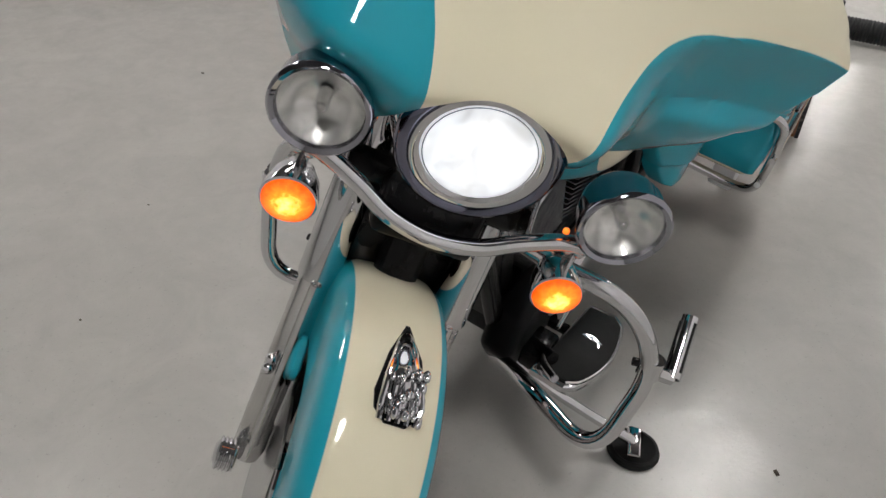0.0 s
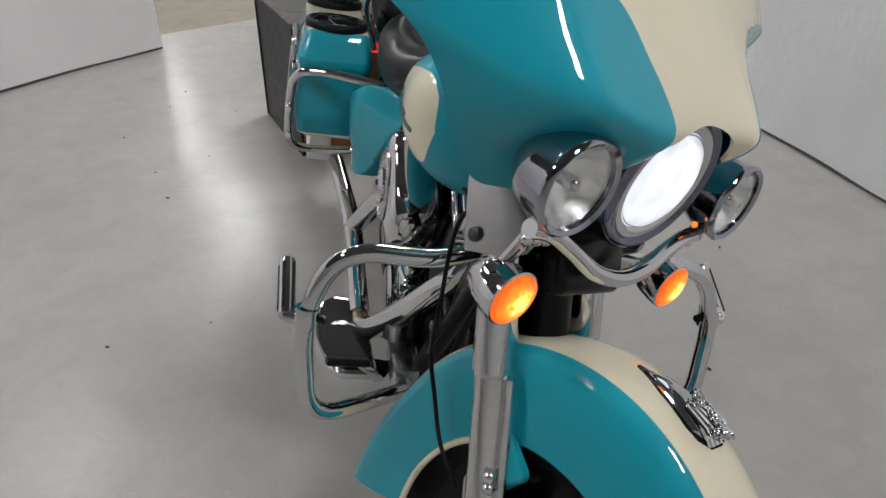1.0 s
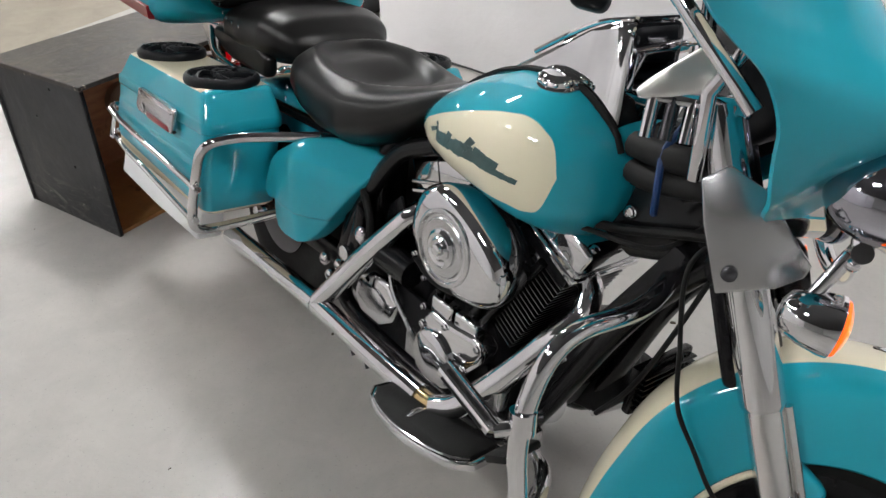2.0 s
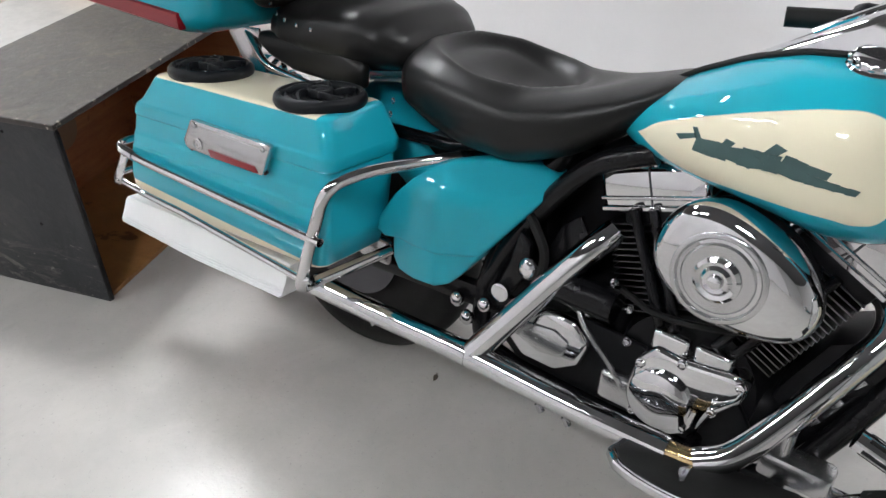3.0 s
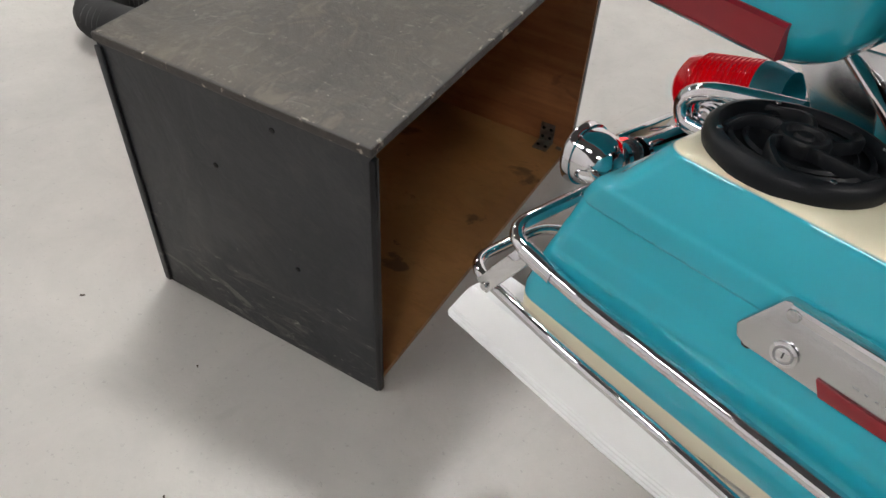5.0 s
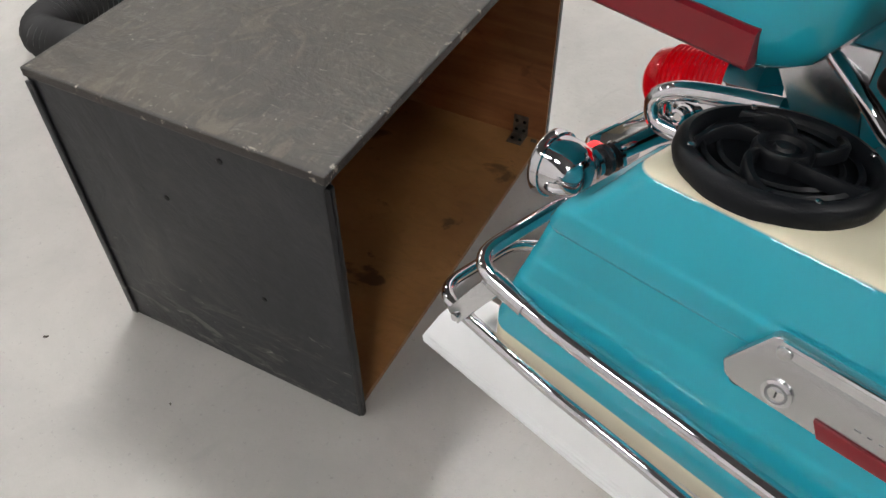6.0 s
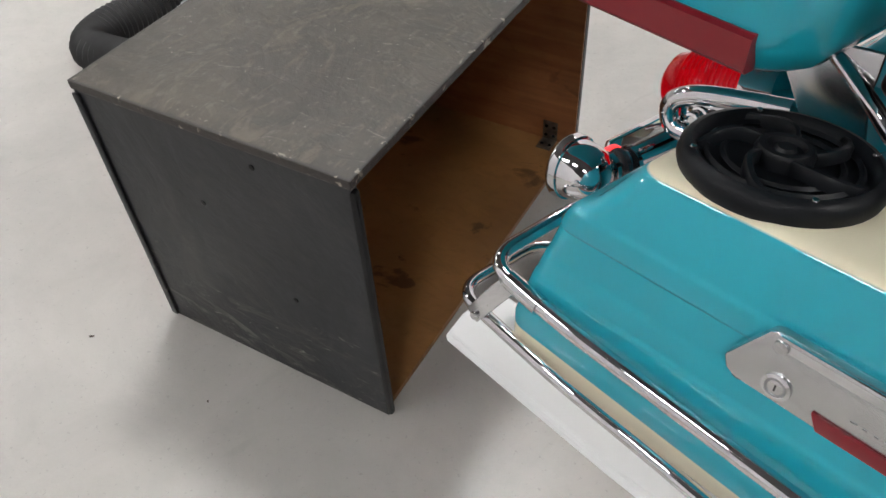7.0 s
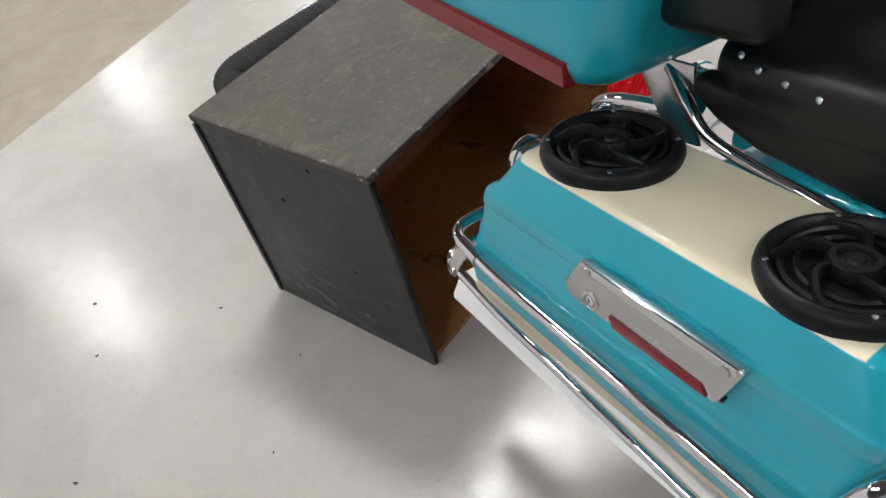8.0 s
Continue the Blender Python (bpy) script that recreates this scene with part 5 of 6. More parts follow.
    add("guard_bracket", plate([(-0.385, -0.126), (-0.366, -0.139), (-0.310, -0.055), (-0.314, -0.042), (-0.328, -0.038)], -0.113, -0.108, 0.002), M_CHROME, up, "flat steel bracket between the rails")
    for X, Z in ((-0.370, -0.129), (-0.319, -0.050)):
        add("bracket_screw", lathe([(0, 0.006), (0.003, 0.005), (0.004, 0.0)], (X, -0.113, Z), (0, -1, 0), 10), M_CHROME, up)
    add("guard_loop", tube(rounded_path([(0.47, 0.13, 0.062), (0.385, -0.04, 0.060), (0.345, -0.118, 0.040), (0.300, -0.126, -0.10), (0.262, -0.121, -0.205), (0.215, -0.05, -0.236), (0.30, 0.12, -0.19)], 0.05, 8), 0.0125), M_CHROME, None, "bent chrome guard tube")
    return bag


def speaker(add, lid, X, Y):
    z = 0.156
    g = add("speaker", lathe([(0.0, 0.090), (0.008, 0.0925), (0.017, 0.091), (0.023, 0.086), (0.024, 0.081), (0.021, 0.0765), (0.010, 0.073), (0.006, 0.05), (0.004, 0.0)], (X, Y, z - 0.002), (0, 0, 1), 48), M_PLASTIC, lid, "round black speaker with a spoked grille")
    add("hub", lathe([(0.0, 0.026), (0.022, 0.027), (0.027, 0.024), (0.027, 0.018), (0.022, 0.016), (0.023, 0.010), (0.026, 0.008), (0.026, 0.0)], (X, Y, z), (0, 0, 1), 28), M_PLASTIC, g)
    for k in range(5):
        a = 2 * math.pi * k / 5 + 0.4
        rings = []
        for i in range(15):
            t = i / 14
            r = 0.022 + 0.054 * t
            q = a + 0.85 * t ** 1.3
            w, h = 0.0034 + 0.0016 * t, 0.021 + 0.006 * math.sin(math.pi * min(1, t * 1.1)) - 0.004 * t
            u = Vector((math.cos(q), math.sin(q), 0))
            n = Vector((math.cos(q + 0.5), math.sin(q + 0.5), 0))
            o = Vector((X, Y, z + h)) + u * r
            n = Vector((-n.y, n.x, 0))
            rings.append([o + n * (e * w) + Vector((0, 0, f)) for e, f in ((-1, -0.010), (-1, 0.0), (-0.55, 0.0030), (0.55, 0.0030), (1, 0.0), (1, -0.010))])
        add("spoke", loft(rings), M_PLASTIC, g)
    for k in range(4):
        a = math.pi * (k / 2 + 0.25)
        add("screw", lathe([(0, 0.0038), (0.002, 0.003), (0.0022, 0)], (X + 0.081 * math.cos(a), Y + 0.081 * math.sin(a), z + 0.0205), (0, 0, 1), 8), M_STEEL, g)
    add("cone", lathe([(0.0, 0.07), (0.0035, 0.066), (0.002, 0.03)], (X, Y, z + 0.004), (0, 0, 1), 32), M_RUBBER, g)
    for r, h, th in ((0.067, 0.0145, 0.0032), (0.052, 0.0130, 0.0030)):
        add("grille_ring", lathe([(h - th, r), (h, r - th), (h + th, r), (h, r + th), (h - th, r)], (X, Y, z), (0, 0, 1), 40), M_PLASTIC, g)


saddlebag(-1)
saddlebag(1)

# -- side covers --
for s in (-1, 1):
    # rims as x, z; the face bulges out behind the guard and falls away towards the tank, and a lower lip is set back
    main = [(.203, .478), (.212, .505), (.228, .531), (.262, .580), (.300, .622), (.335, .655), (.365, .670), (.420, .680), (.486, .680), (.530, .673), (.552, .660), (.553, .648), (.520, .596), (.465, .517), (.438, .478), (.396, .474), (.330, .477), (.270, .480), (.230, .468)]
    lip = [(.250, .490), (.250, .455), (.252, .425), (.268, .402), (.310, .396), (.363, .396), (.386, .404), (.402, .424), (.430, .466), (.440, .495), (.35, .50)]
    def face(x, z):
        """How far out the cover stands."""
        y = sum(lerp_table(x + d, [(0.18, 0.232), (0.30, 0.246), (0.365, 0.240), (0.40, 0.214), (0.55, 0.126), (0.60, 0.10)]) for d in (-0.010, 0, 0.010)) / 3
        return y + lerp_table(z, [(0.38, 0.0), (0.468, 0.004), (0.595, 0.015), (0.622, 0.010), (0.69, -0.042)]) - 0.10 * max(0.0, x - 0.36) * max(0.0, (0.56 - z) / 0.1)
    def shell(rim, cx, cz, back):
        rim = [(x, z) for p, q in zip(rim, rim[1:] + rim[:1]) for x, z in (p, ((p[0] + q[0]) / 2, (p[1] + q[1]) / 2))]
        def ring(k, sink):
            return [(cx + (x - cx) * k, (face(cx + (x - cx) * k, cz + (z - cz) * k) - sink - back) * s, cz + (z - cz) * k) for x, z in rim]
        return loft([ring(0.97, 0.050), ring(1.0, 0.030), ring(1.0, 0.008), ring(0.99, 0.003), ring(0.97, 0.0008)] + [ring(k, 0.0) for k in (0.93, 0.88, 0.82, 0.76, 0.70, 0.63, 0.56, 0.49, 0.42, 0.35, 0.28, 0.21, 0.14, 0.07, 0.01)])
    sc = part("side_cover", shell(main, 0.375, 0.575, 0.0), M_TEAL, bike, "teal side cover with a stepped lower edge")
    part("lower_lip", shell(lip, 0.345, 0.445, 0.009), M_TEAL, sc)

# -- foot boards, pedal, engine guards, pegs, stand --
for s in (-1, 1):
    def bx(x, y, z):
        return (x, y * -s, z)
    out = []
    N = 14
    for i in range(N + 1):
        t = i / N
        x = 0.815 + 0.325 * t
        w = 0.052 + 0.062 * math.sin(math.pi * min(1, 0.06 + 0.94 * t)) ** 0.55
        out.append((x, -0.236 - w * (0.9 if t > 0.02 else 0.7)))
    inner = [(1.140, -0.205), (0.825, -0.222)]
    full = out + inner
    tilt = lambda x: 0.272 + 0.13 * max(0, x - 0.86) ** 1.2
    def board(k, dz):
        cx, cy = 0.975, -0.275
        return [bx(cx + (x - cx) * k, cy + (y - cy) * k, tilt(x) + dz) for x, y in full]
    fb = part("foot_board", loft([board(0.97, -0.014), board(1.0, -0.010), board(1.0, 0.004), board(0.97, 0.007), board(0.90, 0.005)]), M_CHROME, bike, "D-shaped chrome foot board")
    part("rubber_pad", loft([board(0.90, 0.003), board(0.895, 0.011), board(0.86, 0.013)]), M_RUBBER, fb, "black rubber pad")
    part("pad_rim", tube(smooth_path([Vector(p) for p in board(0.915, 0.009)[:-2]], 3), 0.003, 8), M_CHROME, fb, "thin chrome line round the pad")
    part("pad_mark", lathe([(0, 0.024), (0.002, 0.024), (0.002, 0.018), (0.0, 0.018)], bx(0.965, -0.275, tilt(0.965) + 0.013), (0, 0, 1), 24), M_STEEL, fb, "plain round mark")
    for dx in (-0.012, 0.012):
        part("pad_mark", block((0.006, 0.05, 0.003), bx(0.965 + dx, -0.275, tilt(0.965) + 0.014), 0.001), M_STEEL, fb)
    part("board_bracket", tube([bx(0.92, -0.12, 0.25), bx(0.93, -0.24, 0.262)], 0.014), M_BLACK, bike)
    part("board_bracket", tube([bx(1.08, -0.12, 0.27), bx(1.08, -0.23, 0.285)], 0.014), M_BLACK, bike)
    # the two guards sit a little differently
    run = [(1.328, -0.152, 0.716), (1.305, -0.335, 0.714), (1.305, -0.385, 0.564), (1.332, -0.359, 0.357), (1.264, -0.224, 0.348)] if s < 0 else [(1.311, -0.179, 0.726), (1.268, -0.348, 0.703), (1.240, -0.430, 0.577), (1.321, -0.408, 0.377), (1.249, -0.227, 0.385)]
    g = part("engine_guard", tube(rounded_path([bx(1.29, -0.03, 0.755)] + [bx(*q) for q in run] + [bx(1.10, -0.10, 0.25)], 0.085, 9), 0.0165, 18), M_CHROME, bike, "bent chrome engine guard")
    part("clamp", tube([bx(run[2][0], run[2][1] + 0.010, 0.592), bx(run[2][0] + 0.006, run[2][1] + 0.008, 0.556)], 0.0215, 18), M_CHROME, g)
    part("clamp_screw", tube([bx(run[2][0] + 0.003, run[2][1] + 0.015, 0.574), bx(run[2][0] + 0.013, run[2][1] + 0.040, 0.574)], 0.008, 10), M_BLACK, g)
    a, b = (Vector(bx(1.285, -0.410, 0.556)), Vector(bx(1.163, -0.413, 0.592))) if s < 0 else (Vector(bx(1.225, -0.461, 0.557)), Vector(bx(1.131, -0.439, 0.624)))
    peg = part("highway_peg", tube([b, a], 0.015, 16), M_CHROME, bike, "folded chrome highway peg")
    part("peg_arm", tube([bx(run[2][0] + 0.004, run[2][1] + 0.006, 0.566), a], 0.012), M_CHROME, peg)
    along = (a - b).normalized()
    u = along.orthogonal().normalized()
    v = along.cross(u)
    for k in range(5):
        d = (u * math.cos(k * 1.2566) + v * math.sin(k * 1.2566)) * 0.0135
        part("peg_rubber", tube([b + d + along * 0.012, a + d - along * 0.012], 0.0036, 8), M_RUBBER, peg)
part("brake_pedal", tube(smooth_path([(1.02, -0.16, 0.24), (1.12, -0.20, 0.28), (1.20, -0.235, 0.37), (1.215, -0.26, 0.40)], 6), 0.011), M_CHROME, bike, "chrome brake pedal")
part("pedal_pad", block((0.06, 0.085, 0.016), (1.225, -0.285, 0.408), 0.005, 2, Matrix.Rotation(radians(-35), 4, "Y")), M_RUBBER, bike, "black ribbed pedal pad")
part("master_cylinder", join(block((0.12, 0.06, 0.05), (1.10, -0.15, 0.31), 0.010, 2), tube([(1.06, -0.17, 0.35), (1.06, -0.17, 0.39)], 0.026)), M_STEEL, bike, "rear brake master cylinder")
# added block for the unresolved dark mass low on the left side
part("dark_parts_block", plate([(0.92, 0.245), (1.00, 0.222), (1.12, 0.250), (1.18, 0.330), (1.155, 0.420), (1.06, 0.455), (0.93, 0.430)], 0.085, 0.165, 0.022, 3), M_ENGINE, bike, "black block standing in for the dark mass before the primary cover")
part("lever_mount", join(block((0.10, 0.055, 0.05), (1.06, 0.190, 0.290), 0.010, 2), tube([(1.06, 0.17, 0.30), (1.10, 0.235, 0.325)], 0.016, 12)), M_BLACK, bike)
part("shift_rod", tube([(0.80, 0.185, 0.305), (1.02, 0.205, 0.335)], 0.006, 10), M_STEEL, bike)
part("shift_lever", tube(smooth_path([(1.00, 0.20, 0.28), (1.12, 0.22, 0.33), (1.20, 0.27, 0.38)], 6), 0.009), M_CHROME, bike)
# the stand reaches the pad on the floor
UNLEAN = pose(0, 0, 0, LEAN, 0, 0)
foot = UNLEAN @ Vector((0.985, 0.475, 0.030))
part("side_stand", tube(smooth_path([(1.06, 0.11, 0.235), (1.03, 0.25, 0.165), tuple(foot)], 6), 0.013, 14), M_CHROME, bike, "chrome side stand")
part("stand_foot", block((0.085, 0.032, 0.012), tuple(foot), 0.005, 2, pose(0, 0, 0, LEAN, 0, 20)), M_CHROME, bike)
# cables and hoses along the frame
for k, (pts, r, m) in enumerate((
        ([(1.33, -0.05, 0.84), (1.27, -0.09, 0.78), (1.12, -0.10, 0.755), (0.98, -0.10, 0.72), (0.92, -0.08, 0.62)], 0.005, M_RUBBER),
        ([(1.36, -0.02, 0.80), (1.34, -0.09, 0.64), (1.30, -0.10, 0.52), (1.24, -0.09, 0.42)], 0.005, M_RUBBER),
        ([(1.36, -0.05, 0.83), (1.30, -0.085, 0.82), (1.20, -0.075, 0.78), (1.12, -0.08, 0.76)], 0.009, M_RUBBER),
        ([(0.72, -0.13, 0.50), (0.80, -0.14, 0.485), (0.90, -0.14, 0.50), (0.98, -0.12, 0.52)], 0.007, M_RUBBER),
        ([(0.60, -0.10, 0.52), (0.66, -0.15, 0.42), (0.74, -0.15, 0.34), (0.78, -0.12, 0.26)], 0.006, M_STEEL),
        ([(0.50, -0.14, 0.60), (0.56, -0.15, 0.52), (0.55, -0.15, 0.44)], 0.010, M_RUBBER),
        ([(1.262, -0.085, 0.985), (1.266, -0.125, 0.950), (1.277, -0.135, 0.890), (1.265, -0.11, 0.845)], 0.006, M_BLUE))):
    part("cable", tube(smooth_path(pts, 8), r, 8), m, bike)
# lower rear linkages seen under the side cover
part("passenger_peg_mount", join(lathe([(0, 0.020), (0.012, 0.020), (0.014, 0.012), (0.012, 0.0)], (0.484, -0.158, 0.407), (0, -1, 0), 24), ball((0.53, -0.15, 0.475), 0.022, (1, 0.7, 1.2))), M_CHROME, bike, "chrome peg mount")
part("mount_arm", plate([(0.465, 0.40), (0.50, 0.40), (0.535, 0.47), (0.53, 0.53), (0.50, 0.55), (0.49, 0.48)], -0.155, -0.135, 0.006), M_BLACK, bike)
for x, z in ((0.37, 0.335), (0.40, 0.30), (0.44, 0.35)):
    part("brake_fitting", ball((x, -0.15, z), 0.017, (1, 0.8, 1.1)), M_CHROME, bike)
part("caliper", block((0.10, 0.06, 0.07), (0.12, -0.115, 0.36), 0.014, 3), M_STEEL, bike, "rear brake caliper")


def stand_pad():
    ob = part("stand_pad", lathe([(0, 0.060), (0.004, 0.062), (0.014, 0.058), (0.016, 0.050), (0.013, 0.046), (0.013, 0.0)], (0.985, 0.478, 0), (0, 0, 1), 36), M_RUBBER)
    return tagged(ob, label="round black pad on the floor under the side stand", category="pad")


stand_pad()

# ---- all that turns with the fork, drawn straight ahead and turned by STEER ----
def fork_part(name, bm, material, label="", smooth=True):
    return part(name, bm, material, bike, label, smooth, STEER)


FA = Vector((1.640, 0, 0.315))
front = wheel(bike, FA.x, 0.315, 0.062, STEER, name="front_wheel", metal=M_BLACK)
for s in (-1, 1):
    part("brake_disc", lathe([(0.0, 0.075), (0.0, 0.146), (0.005, 0.146), (0.005, 0.075)], (FA.x, s * 0.082, 0.315), (0, s, 0), 48), M_STEEL, front, "drilled steel brake disc")

FC = Vector((1.6385, 0, 0.364))


def fender_radius(d):
    """The crown of the front fender: round over the wheel, flaring straight towards its rear tip."""
    return 0.356 + 0.053 * (max(0.0, d - 165) / 38) ** 1.6


def fender_depth(d):
    """Down to an inner edge that runs round the axle."""
    u = Vector((math.cos(radians(d)), 0, math.sin(radians(d))))
    w = FC - FA
    b = w.dot(u)
    return fender_radius(d) - (-b + math.sqrt(b * b - w.dot(w) + 0.243 ** 2))


fender = fork_part("front_fender", fender_shell(FC.x, FC.z, fender_radius, 0.092, -40, 203, fender_depth, 110), M_FEND, "cream front fender with teal flanks")
# chrome tip at the rear end of the fender
a = radians(196)
tip = [plate([(-0.045, -0.014), (0.045, -0.014), (0.030, 0.012), (-0.030, 0.012)], -0.004, 0.004, 0.002)]
for k in range(5):
    tip.append(tube([(-0.032 + 0.016 * k, -0.006, -0.018), (-0.030 + 0.015 * k, -0.007, 0.018)], 0.0055, 8))
tip = join(*tip)
bmesh.ops.transform(tip, matrix=Matrix.Translation((FA.x - 0.366, 0, 0.212)) @ Matrix.Rotation(radians(12), 4, "Y") @ Matrix.Rotation(radians(-90), 4, "Z"), verts=tip.verts)
part("fender_tip", tip, M_CHROME, fender, "ribbed chrome fender tip")
part("edge_band", tube([(FA.x + 0.236 * math.cos(radians(d)), -0.0935, 0.315 + 0.236 * math.sin(radians(d))) for d in range(128, 197, 4)], 0.006, 8), M_CREAM, fender, "cream inner edge of the fender")
for s in (-1, 1):
    part("fender_edge_trim", tube([(FA.x + 0.240 * math.cos(radians(d)), s * 0.0935, 0.315 + 0.240 * math.sin(radians(d))) for d in range(-30, 64, 6)], 0.0055, 8), M_CHROME, fender, "chrome lower trim")
    for k in range(11):
        d = 22 + k * 2.9 + (k % 3) * 0.4
        rr = 0.285 - 0.002 * (k % 2)
        part("script_bar", block((0.012 + 0.005 * (k % 3 == 0), 0.003, 0.004 + 0.004 * (k % 4 == 0)), (FA.x + rr * math.cos(radians(d)), s * 0.0945, 0.315 + rr * math.sin(radians(d))), 0.001, 1, Matrix.Rotation(radians(-d + 70), 4, "Y")), M_DARKCHROME, fender)
    part("fender_bracket", block((0.075, 0.022, 0.075), (1.545, s * 0.102, 0.50), 0.016, 3, Matrix.Rotation(radians(30), 4, "Y")), M_TEAL, fender, "teal fender bracket")


def ornament():
    """Chrome ornament on the crown of the fender: a tapering crest with feathered sides."""
    rnd = random.Random(11)
    def at(d, y, h):
        q = radians(83.3 + (d - 86) * 0.98)
        return Vector((FC.x + (0.3575 + h) * math.cos(q), y + 0.010, FC.z + (0.3575 + h) * math.sin(q)))
    rings = []
    for d, w, h in ((98, 0.004, 0.004), (95, 0.013, 0.012), (91, 0.020, 0.018), (86, 0.026, 0.021), (82, 0.030, 0.020), (79, 0.031, 0.018), (76, 0.026, 0.012), (74, 0.015, 0.004)):
        rings.append([at(d, w * math.cos(t), -0.003 + h * max(0, math.sin(t)) ** 0.7 if math.sin(t) > 0 else -0.003) for t in (2 * math.pi * k / 16 for k in range(16))])
    bms = [loft(rings)]
    for k in range(34):
        d = rnd.uniform(74, 85)
        y = rnd.uniform(-0.030, 0.030)
        bms.append(ball(at(d, y, 0.010 + 0.010 * (1 - abs(y) / 0.035) + rnd.uniform(0, 0.006)), rnd.uniform(0.004, 0.008), (1.6, 0.8, 1), 8))
    for y in (-0.024, -0.012, 0.0, 0.012, 0.024):
        bms.append(tube([at(83, y, 0.014), at(77, y * 1.2, 0.017), at(73.5, y * 1.05, 0.008)], 0.0045, 8))
    part("fender_ornament", join(*bms), M_CHROME, fender, "chrome winged fender ornament")
    part("ornament_base", loft([[at(d, s * w, z) for d, s, w, z in ((99, -1, 0.003, -0.002), (90, -1, 0.025, -0.002), (80, -1, 0.037, -0.002), (76, -1, 0.033, -0.002), (73, -1, 0.015, -0.002), (73, 1, 0.015, -0.002), (76, 1, 0.033, -0.002), (80, 1, 0.037, -0.002), (90, 1, 0.025, -0.002), (99, 1, 0.003, -0.002))],
                                [at(d, s * w, z) for d, s, w, z in ((99, -1, 0.003, 0.003), (90, -1, 0.025, 0.003), (80, -1, 0.037, 0.003), (76, -1, 0.033, 0.003), (73, -1, 0.015, 0.003), (73, 1, 0.015, 0.003), (76, 1, 0.033, 0.003), (80, 1, 0.037, 0.003), (90, 1, 0.025, 0.003), (99, 1, 0.003, 0.003))]]), M_BLACK, fender, "black ornament gasket")


ornament()

# fork legs
M_POLISH = plain("polished_alloy", (0.70, 0.69, 0.68), 0.17, 1.0, var=0.05, scale=9)
FD = Vector((-0.505, 0, 1.0)).normalized()
for s in (-1, 1):
    off = Vector((0, s * 0.116, 0))
    low = FA + off + Vector((-0.019, 0, -0.02))
    leg = fork_part("fork_leg", tube([low, low + FD * 0.02, low + FD * 0.36], 0.027, 22, [0.022, 0.0285, 0.0285]), M_POLISH, "polished fork slider")
    part("upper_cover", tube([low + FD * 0.352, low + FD * 0.36, low + FD * 0.80], 0.033, 22, [0.031, 0.034, 0.034]), M_CHROME, leg, "chrome fork cover")
    part("axle_cap", lathe([(0, 0.026), (0.012, 0.027), (0.03, 0.024), (0.036, 0.015), (0.037, 0)], FA + Vector((0, s * 0.135, 0)), (0, s, 0), 24), M_CHROME, leg, "ribbed chrome axle cap")
    for k in range(4):
        part("cap_rib", lathe([(0, 0.0265), (0.003, 0.0295), (0.006, 0.0265)], FA + Vector((0, s * (0.139 + 0.007 * k), 0)), (0, s, 0), 24), M_CHROME, leg)
    part("slider_rib", tube([low + FD * 0.05 + Vector((0.030, 0, 0.012)), low + FD * 0.355 + Vector((0.030, 0, 0.012))], 0.010, 12), M_POLISH, leg)
    part("caliper", block((0.075, 0.045, 0.11), (1.545, s * 0.085, 0.40), 0.016, 3, Matrix.Rotation(radians(-28), 4, "Y")), M_STEEL, leg, "front brake caliper")
    part("bracket_bolt", join(*[ball(low + FD * (0.20 + 0.018 * k) + Vector((0.03, s * 0.022, 0)), 0.011, n=10) for k in range(2)]), M_CHROME, leg)
    hose = smooth_path([(1.36, s * 0.145, 0.86), (1.295, s * 0.14, 0.785), (1.325, s * 0.133, 0.645), (1.35, s * 0.130, 0.565), (1.392, s * 0.128, 0.510), (1.442, s * 0.124, 0.450), (1.50, s * 0.115, 0.41)], 8)
    fork_part("brake_hose", tube(hose, 0.0038, 10), M_RUBBER, "black brake hose")
    # side plate of the nacelle
    fork_part("nacelle_plate", plate([(1.338, 0.756), (1.290, 0.848), (1.268, 0.905), (1.300, 0.935), (1.360, 0.915), (1.405, 0.870), (1.445, 0.835), (1.440, 0.815), (1.411, 0.790)], min(s * 0.158, s * 0.148), max(s * 0.158, s * 0.148), 0.004), M_STEEL, "satin chrome nacelle side plate")
    part("bolt", lathe([(0, 0.012), (0.006, 0.011), (0.008, 0.006), (0.008, 0)], (1.347, s * 0.157, 0.790), (0, s, 0), 14), M_DARKCHROME, bike, basis=STEER)
fork_part("lower_clamp", block((0.10, 0.30, 0.055), (1.362, 0, 0.80), 0.02, 3, Matrix.Rotation(radians(-26), 4, "Y")), M_BLACK, "black lower fork clamp")
fork_part("upper_clamp", block((0.09, 0.28, 0.04), (1.262, 0, 1.00), 0.015, 3, Matrix.Rotation(radians(-26), 4, "Y")), M_CHROME, "chrome upper fork clamp")
fork_part("clamp_cover", block((0.05, 0.17, 0.10), (1.44, 0, 0.80), 0.016, 3, Matrix.Rotation(radians(-26), 4, "Y")), M_BLACK)
# added black block that fills the dark space between the legs
fork_part("fork_gap_filler", block((0.03, 0.185, 0.20), (1.375, 0, 0.70), 0.012, 3, Matrix.Rotation(radians(-26), 4, "Y")), M_BLACK, "black filler panel between the fork legs")
for k in range(5):
    fork_part("wire", tube(smooth_path([(1.405, -0.07 + 0.03 * k, 0.79), (1.43 + 0.01 * (k % 2), -0.05 + 0.025 * k, 0.765), (1.42, -0.06 + 0.032 * k, 0.735), (1.40, -0.05 + 0.03 * k, 0.70)], 6), 0.0035, 8), M_CHROME if k % 2 else M_RUBBER)

